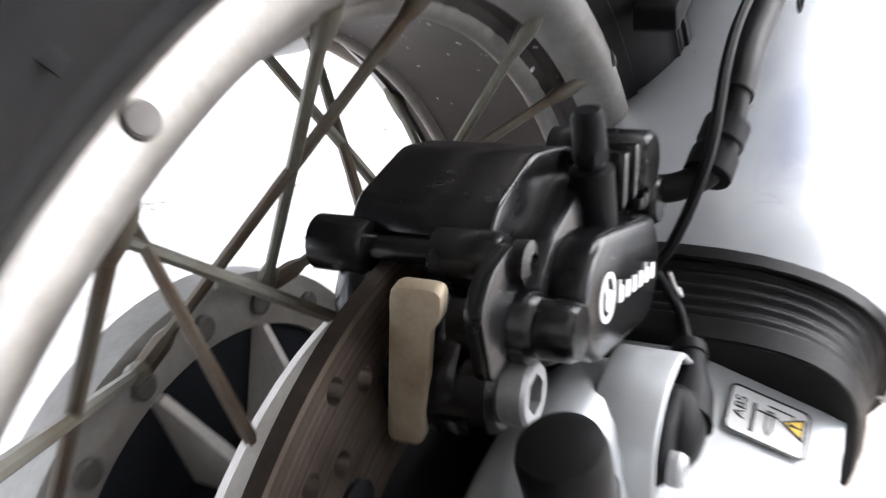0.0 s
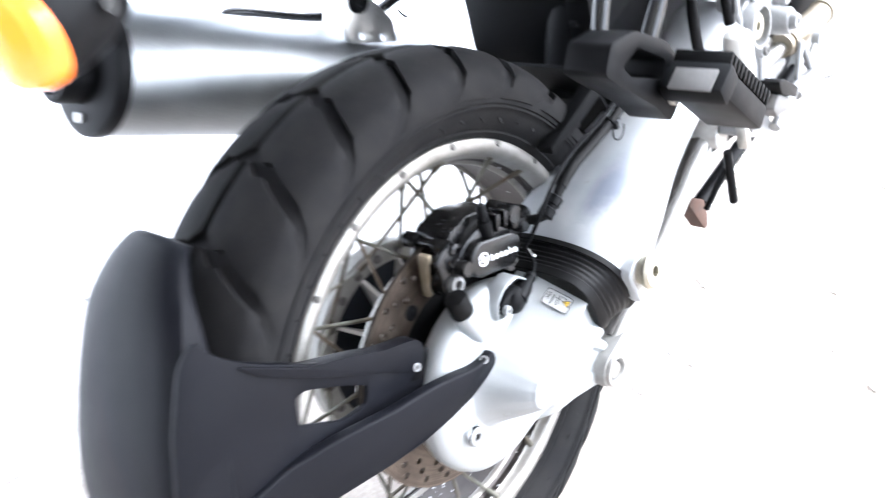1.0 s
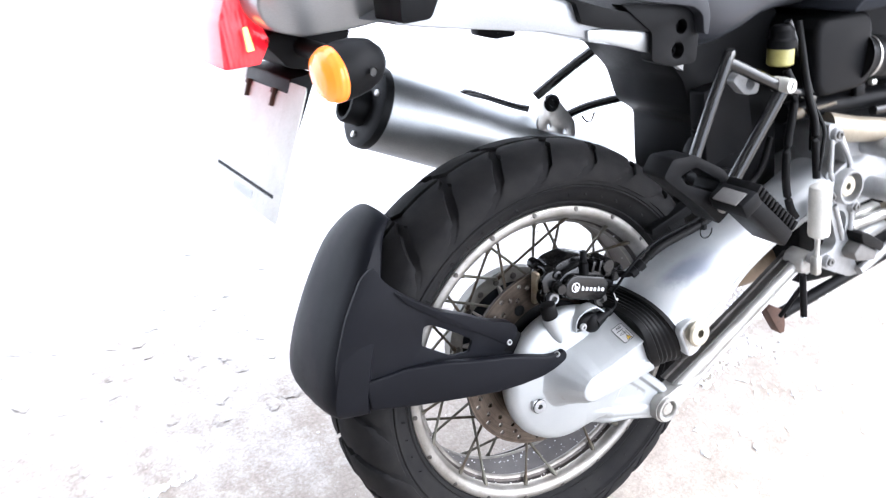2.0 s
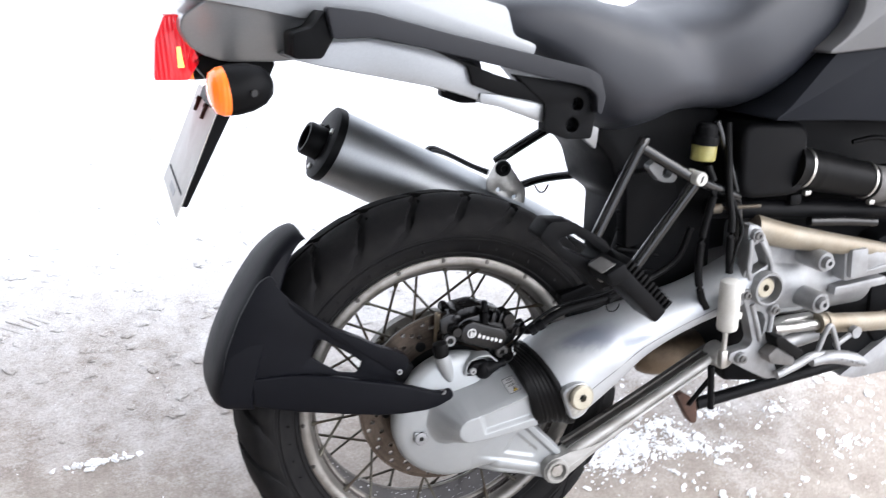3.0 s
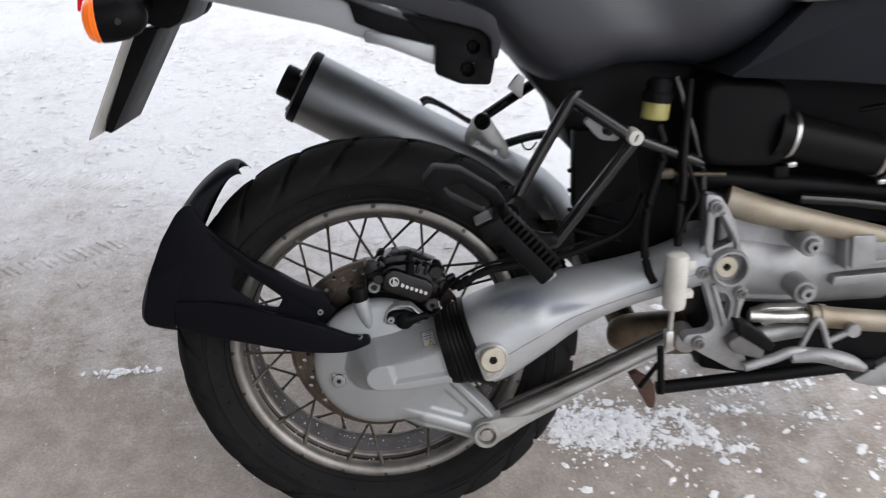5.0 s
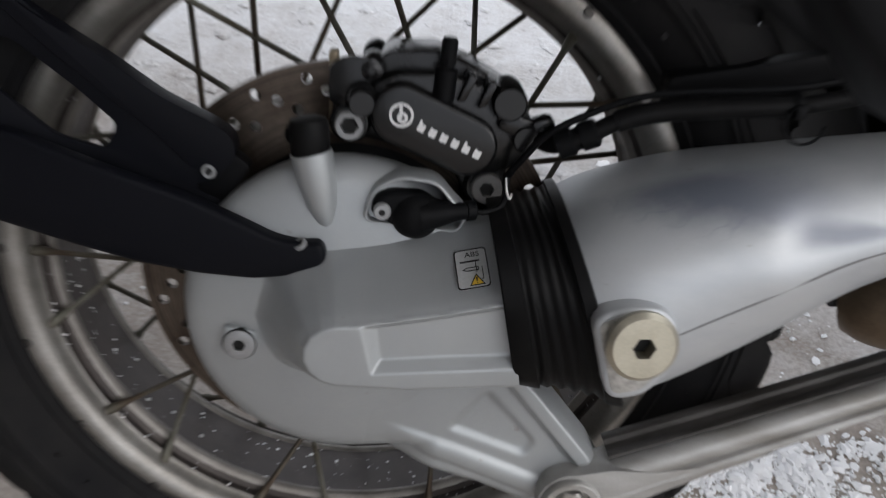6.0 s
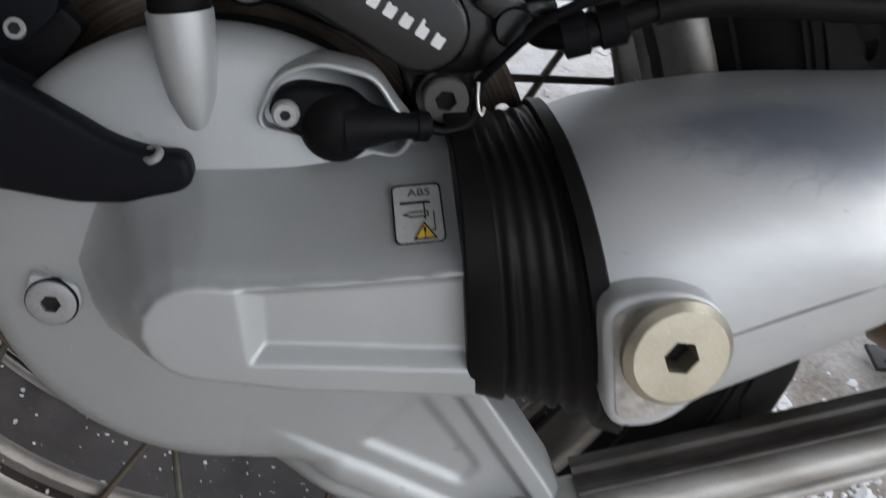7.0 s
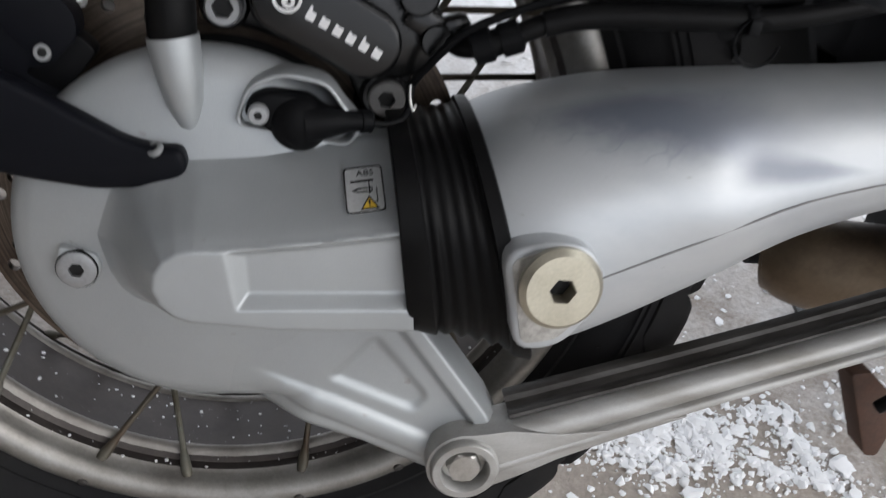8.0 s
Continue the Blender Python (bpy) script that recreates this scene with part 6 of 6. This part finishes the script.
part("rubber_pad", prism(rounded([(0.508, 0.061), (0.522, 0.060), (0.567, 0.025), (0.559, 0.014), (0.514, 0.042)], 0.005), -0.156, -0.200, 0.004, segments=3), RUBBER, rest, "black rubber pad")
part("polished_link", prism(rounded([(0.555, 0.050), (0.580, 0.058), (0.644, 0.054), (0.649, 0.038), (0.608, 0.034), (0.573, 0.027)], 0.004), -0.120, -0.140, 0.003), STEEL, motorcycle, "bright polished linkage bracket")
part("brake_pedal", joined(tube([(0.5310, -0.180, -0.0175), (0.5725, -0.180, -0.0071), (0.6001, -0.180, 0.0021), (0.6310, -0.180, -0.0003)], 0.0075, 12), tube([(0.600, -0.180, -0.006), (0.640, -0.185, -0.004), (0.680, -0.190, -0.014), (0.706, -0.192, -0.026)], [0.009, 0.011, 0.012, 0.006], 12, squash=1.2), tube([(0.612, -0.178, 0.002), (0.632, -0.178, 0.046), (0.642, -0.178, 0.044), (0.656, -0.18, 0.004)], 0.0045, 10),
     tube([(0.650, -0.178, 0.012), (0.69, -0.178, 0.030)], 0.005, 10), lathe([(0.010, -0.005), (0.010, 0.006)], align((0.690, -0.178, 0.030), TO_US), 16)), CAST, motorcycle, "cast brake pedal")
for k in range(5):
    part("pedal_tooth", lathe([(0.0022, 0), (0.0014, 0.003)], align((0.648 + 0.012 * k, -0.1955, -0.002 - 0.005 * k), (0, -0.5, 1)), 8), CAST, motorcycle)
airbox = part("airbox", joined(prism(rounded([(0.475, 0.275), (0.475, 0.398), (0.60, 0.385), (0.60, 0.268)], 0.03), -0.130, 0.120, 0.02, segments=3)), BLACK, motorcycle, "black plastic airbox")
intake = part("intake_duct", lathe([(0.040, -0.01), (0.034, 0.006), (0.034, 0.030), (0.0335, 0.034), (0.0345, 0.040), (0.0335, 0.046), (0.0325, 0.080), (0.0295, 0.150), (0.0300, 0.165)], align((0.590, -0.105, 0.312), (1, 0, -0.27)), 40), RUBBER, motorcycle, "black rubber intake duct")
for d, r in ((0.014, 0.0350), (0.152, 0.0312)):
    p = Vector((0.590, -0.105, 0.312)) + Vector((1, 0, -0.27)).normalized() * d
    part("hose_clamp", joined(lathe([(r - 0.001, 0), (r, 0.0004), (r, 0.0052), (r - 0.001, 0.0056)], align(p, (1, 0, -0.27)), 40), box(p.x + 0.002, p.y - 0.02, p.z - r - 0.003, 0.012, 0.010, 0.008, 0.002)), STEEL, intake, "dull steel hose clamp")
part("throttle_body", joined(lathe([(0.031, 0), (0.031, 0.03), (0.036, 0.032), (0.036, 0.05), (0.030, 0.055), (0.03, 0.12)], align((0.748, -0.105, 0.267), (1, 0, -0.27)), 36), box(0.80, -0.135, 0.250, 0.03, 0.02, 0.03, 0.004)), PEGEND, motorcycle, "grey cast throttle body")
part("frame_rail", joined(tube([(0.44, -0.10, 0.262), (0.60, -0.10, 0.240), (0.86, -0.10, 0.205)], 0.016, 16), box(0.592, -0.118, 0.262, 0.022, 0.012, 0.018, 0.003)), BLACK, motorcycle, "black main frame rail")
part("fuel_pipe", tube([(0.62, -0.125, 0.222), (0.70, -0.125, 0.212), (0.76, -0.125, 0.202)], 0.008, 12), SATIN, motorcycle)
part("throttle_cable", tube([(0.70, -0.12, 0.345), (0.74, -0.13, 0.350), (0.78, -0.13, 0.335), (0.81, -0.125, 0.30), (0.83, -0.12, 0.28)], 0.004, 10), RUBBER, motorcycle)
part("engine_block", joined(prism(rounded([(0.80, 0.16), (1.02, 0.20), (1.05, 0.05), (1.02, -0.07), (0.86, -0.09), (0.80, -0.02)], 0.02), -0.095, 0.13, 0.02)), BLACK, motorcycle, "dark finned engine block")
for k in range(6):
    part("fin", box(0.87 + 0.02 * k, -0.115, 0.15, 0.006, 0.05, 0.09, 0.001), SPOKE, bpy.data.objects["engine_block"])
part("skid_plate", joined(prism(rounded([(0.740, -0.092), (0.775, -0.103), (1.00, -0.105), (1.00, -0.020), (0.862, -0.024)], 0.006), -0.100, 0.10, 0.006)), CAST, motorcycle, "aluminium sump guard")
part("collector", joined(tube([(0.388, 0.02, -0.036), (0.42, 0.0, -0.030), (0.56, 0.0, -0.034), (0.70, -0.02, -0.02)], [0.024, 0.034, 0.036, 0.024], 28), tube([(0.41, 0.03, -0.028), (0.37, 0.13, 0.05), (0.26, 0.165, 0.155)], 0.024, 18)), BURNT, motorcycle, "heat-browned exhaust collector")
stand = part("centre_stand", joined(tube([(0.424, -0.112, -0.074), (0.770, -0.104, -0.060)], 0.0105, 14), tube([(0.424, 0.112, -0.074), (0.770, 0.104, -0.060)], 0.0105, 14), tube([(0.60, -0.11, -0.067), (0.60, 0.11, -0.067)], 0.010, 12)), BLACK, motorcycle, "black folded centre stand")
part("stand_foot", prism(rounded([(0.378, -0.044), (0.390, -0.041), (0.416, -0.060), (0.420, -0.085), (0.418, -0.102), (0.409, -0.102)], 0.003), -0.124, -0.104, 0.0025), RUST, stand, "rust-brown foot plate")
part("side_stand", joined(tube([(0.70, 0.12, -0.06), (0.66, 0.24, -0.20), (0.645, 0.298, -0.222)], 0.011, 14), box(0.645, 0.300, -0.2260, 0.05, 0.035, 0.006, 0.002, pose(0, 0, 0, 16, 0, 0))), FRAME, motorcycle, "black side stand")


# these assemblies sit a little further out, or further forward, than first drawn
for name in ("final_drive_housing", "rubber_boot", "swingarm", "brake_caliper", "brake_hose", "sensor_cable", "wire_clip", "hose_bracket", "mudguard", "guard_bracket", "brake_disc"):
    bpy.data.objects[name].location = (0.001, -0.006, 0.0015)
for name in ("footrest_plate", "gearbox", "starter_cover", "stained_tube", "exhaust_pipe", "linkage_rod", "gear_shaft", "rider_footrest", "polished_link", "brake_pedal"):
    bpy.data.objects[name].location = (0.006, 0.010, -0.001)
for name in ("airbox", "intake_duct", "throttle_body"):
    bpy.data.objects[name].location = (-0.008, -0.014, 0.006)
bpy.data.objects["brake_master_cylinder"].location = (0.003, 0.002, 0.001)
tagged(part("snow_specks", specks, SNOW, rim), "tiny specks of snow", kind="stuff")

# ---- floor, unseen shelter and snow ----
def sheet(name, x0, x1, y0, y1, z, material, kind="structure"):
    bm = bmesh.new()
    vs = [bm.verts.new(v) for v in ((x0, y0, z), (x1, y0, z), (x1, y1, z), (x0, y1, z))]
    bm.faces.new(vs)
    return tagged(part(name, bm, material), kind=kind)


tagged(sheet("ground", -400, 400, -400, 400, 0.0, FLOOR), "dirty concrete ground dusted with trodden snow", "ground")
# unseen walls, added to block daylight and steer reflections
tagged(part("unseen_wall_south", box(-2.6, -2.3, 2.0, 4.2, 0.2, 4.0, 0.0), WALL), "unseen grey wall, added to shape the light", "wall", kind="structure")
tagged(part("unseen_wall_west", box(-4.6, 0.0, 2.0, 0.2, 4.8, 4.0, 0.0), DARKWALL), "unseen dark grey wall, added to dim the light from the west", "wall", kind="structure")

# out of view: blocks the sky, pale so that it lights surfaces from above
tagged(part("ceiling", box(-1.75, -0.85, 2.75, 5.9, 2.9, 0.2, 0.0), CEILING), "unseen pale shelter ceiling, toned to light the top surfaces", "ceiling", kind="structure")


def crumb_shape(subdivisions):
    bm = bmesh.new()
    bmesh.ops.create_icosphere(bm, subdivisions=subdivisions, radius=1.0)
    bm.verts.ensure_lookup_table()
    shape = np.array([v.co[:] for v in bm.verts]), np.array([[v.index for v in f.verts] for f in bm.faces])
    bm.free()
    return shape


CRUMB = {1: crumb_shape(1), 2: crumb_shape(2)}


def scatter(name, items, material, seed, label, angle=25):
    """Angular crumbs resting on the ground: (x, y, radius, flatness) each, as one mesh."""
    gen = np.random.RandomState(seed)
    points, faces, count = [], [], 0
    for x, y, r, flat_ in items:
        co, tri = CRUMB[2 if r > 0.009 else 1]
        size = np.array((gen.uniform(0.7, 1.35), gen.uniform(0.6, 1.1), flat_ * gen.uniform(0.6, 1.1))) * r
        q = co * size * (1 + gen.uniform(-0.48, 0.34, (len(co), 1)))
        a = gen.uniform(0, 6.283)
        turn = np.array(((math.cos(a), -math.sin(a), 0), (math.sin(a), math.cos(a), 0), (0, 0, 1)))
        points.append(q @ turn.T + np.array((x, y, size[2] * 0.6)))
        faces.append(tri + count)
        count += len(co)
    me = bpy.data.meshes.new(name)
    me.from_pydata(np.concatenate(points).tolist(), [], np.concatenate(faces).tolist())
    me.materials.append(material)
    me.shade_smooth()
    me.set_sharp_from_angle(angle=radians(angle))
    return tagged(new(name, me), label, "snow", kind="stuff")


rng = random.Random(4)
items = []
for cx, cy, sx, sy, count in ((0.325, 0.080, 0.018, 0.026, 260), (0.370, 0.070, 0.020, 0.028, 340), (0.420, 0.060, 0.020, 0.024, 340), (0.455, 0.066, 0.014, 0.018, 220), (0.400, 0.020, 0.022, 0.018, 170), (0.470, 0.030, 0.015, 0.017, 190),
                              (0.335, 0.035, 0.018, 0.018, 150), (0.500, 0.050, 0.018, 0.026, 80), (0.540, 0.083, 0.020, 0.007, 80), (0.562, 0.042, 0.012, 0.012, 110), (0.575, 0.012, 0.018, 0.007, 90), (0.535, 0.010, 0.018, 0.008, 70),
                              (0.630, -0.016, 0.024, 0.007, 80), (0.690, 0.135, 0.030, 0.009, 60), (0.810, 0.055, 0.020, 0.009, 34), (0.905, -0.075, 0.030, 0.012, 70), (0.820, 0.145, 0.020, 0.008, 34), (0.500, 0.290, 0.016, 0.022, 70), (0.660, 0.080, 0.030, 0.010, 50)):
    for k in range(4 + count // 5):           # lumps with finer crumbs in the same lines round them
        items.append((cx + rng.gauss(0, sx * 0.8), cy + rng.gauss(0, sy * 0.8), rng.choice((0.003, 0.004, 0.005, 0.006, 0.008)) * rng.uniform(0.8, 1.2), rng.uniform(0.25, 0.55)))
    for k in range(count):
        items.append((cx + rng.gauss(0, sx * 1.25), cy + rng.gauss(0, sy * 1.25), rng.choice((0.0010, 0.0015, 0.002, 0.002, 0.003, 0.004)) * rng.uniform(0.7, 1.3), 0.75))
scatter("snow_heap", items, SNOW, 3, "heap of fallen snow crumbs beside the tyre", 35)

items = []
for k in range(950):
    items.append((rng.uniform(0.3, 1.5), rng.gauss(0.05, 0.20), rng.choice((0.001, 0.0015, 0.002, 0.003, 0.004, 0.006, 0.009)) * rng.uniform(0.7, 1.4), 0.32))
for k in range(420):
    items.append((rng.uniform(-1.6, 0.3), rng.uniform(-0.3, 1.6), rng.choice((0.001, 0.001, 0.0015, 0.002, 0.003)) * rng.uniform(0.7, 1.2), 0.6))
for k in range(46):
    items.append((-0.55 + rng.gauss(0, 0.030), 0.287 + rng.gauss(0, 0.006), rng.uniform(0.002, 0.009), 0.5))
scatter("snow_crumbs", items, SNOW, 5, "scattered crumbs of snow on the concrete")

# trodden crust and two wheel tracks pressed into it, in the ground's own frosted stuff
items = []
for k in range(5200):
    y = 0.35 + 1.75 * rng.random() ** 0.8
    items.append((rng.uniform(-1.9, 0.5), y, rng.choice((0.003, 0.004, 0.006, 0.008, 0.014)) * rng.uniform(0.7, 1.3), rng.uniform(0.08, 0.19)))
scatter("trodden_snow_crust", items, FLOOR, 7, "low trodden crust of frosted snow on the concrete", 60)


def wheel_track(start, end, wide, slant):
    """Slanted ridges left by a tyre, between two points of the ground."""
    a, b = Vector(start), Vector(end)
    d = (b - a).normalized()
    ridges = []
    for k in range(int((b - a).length / 0.021)):
        p = a + d * (0.021 * k)
        one = box(0, 0, 0, wide * rng.uniform(0.7, 1.05), 0.011, 0.0052, 0.0024)
        one.transform(pose(p.x + rng.gauss(0, 0.002), p.y + rng.gauss(0, 0.002), rng.uniform(-0.0018, 0.0002), 0, 0, math.degrees(math.atan2(d.y, d.x)) + slant + rng.gauss(0, 3)))
        ridges.append(one)
    return joined(*ridges)


tagged(part("wheel_track", joined(wheel_track((-1.30, 1.20), (-0.66, 1.06), 0.085, 62), wheel_track((-1.10, 0.60), (-0.62, 0.79), 0.075, 118)), FLOOR, angle=70), "tyre tracks pressed into the frosted snow", "snow", kind="stuff")
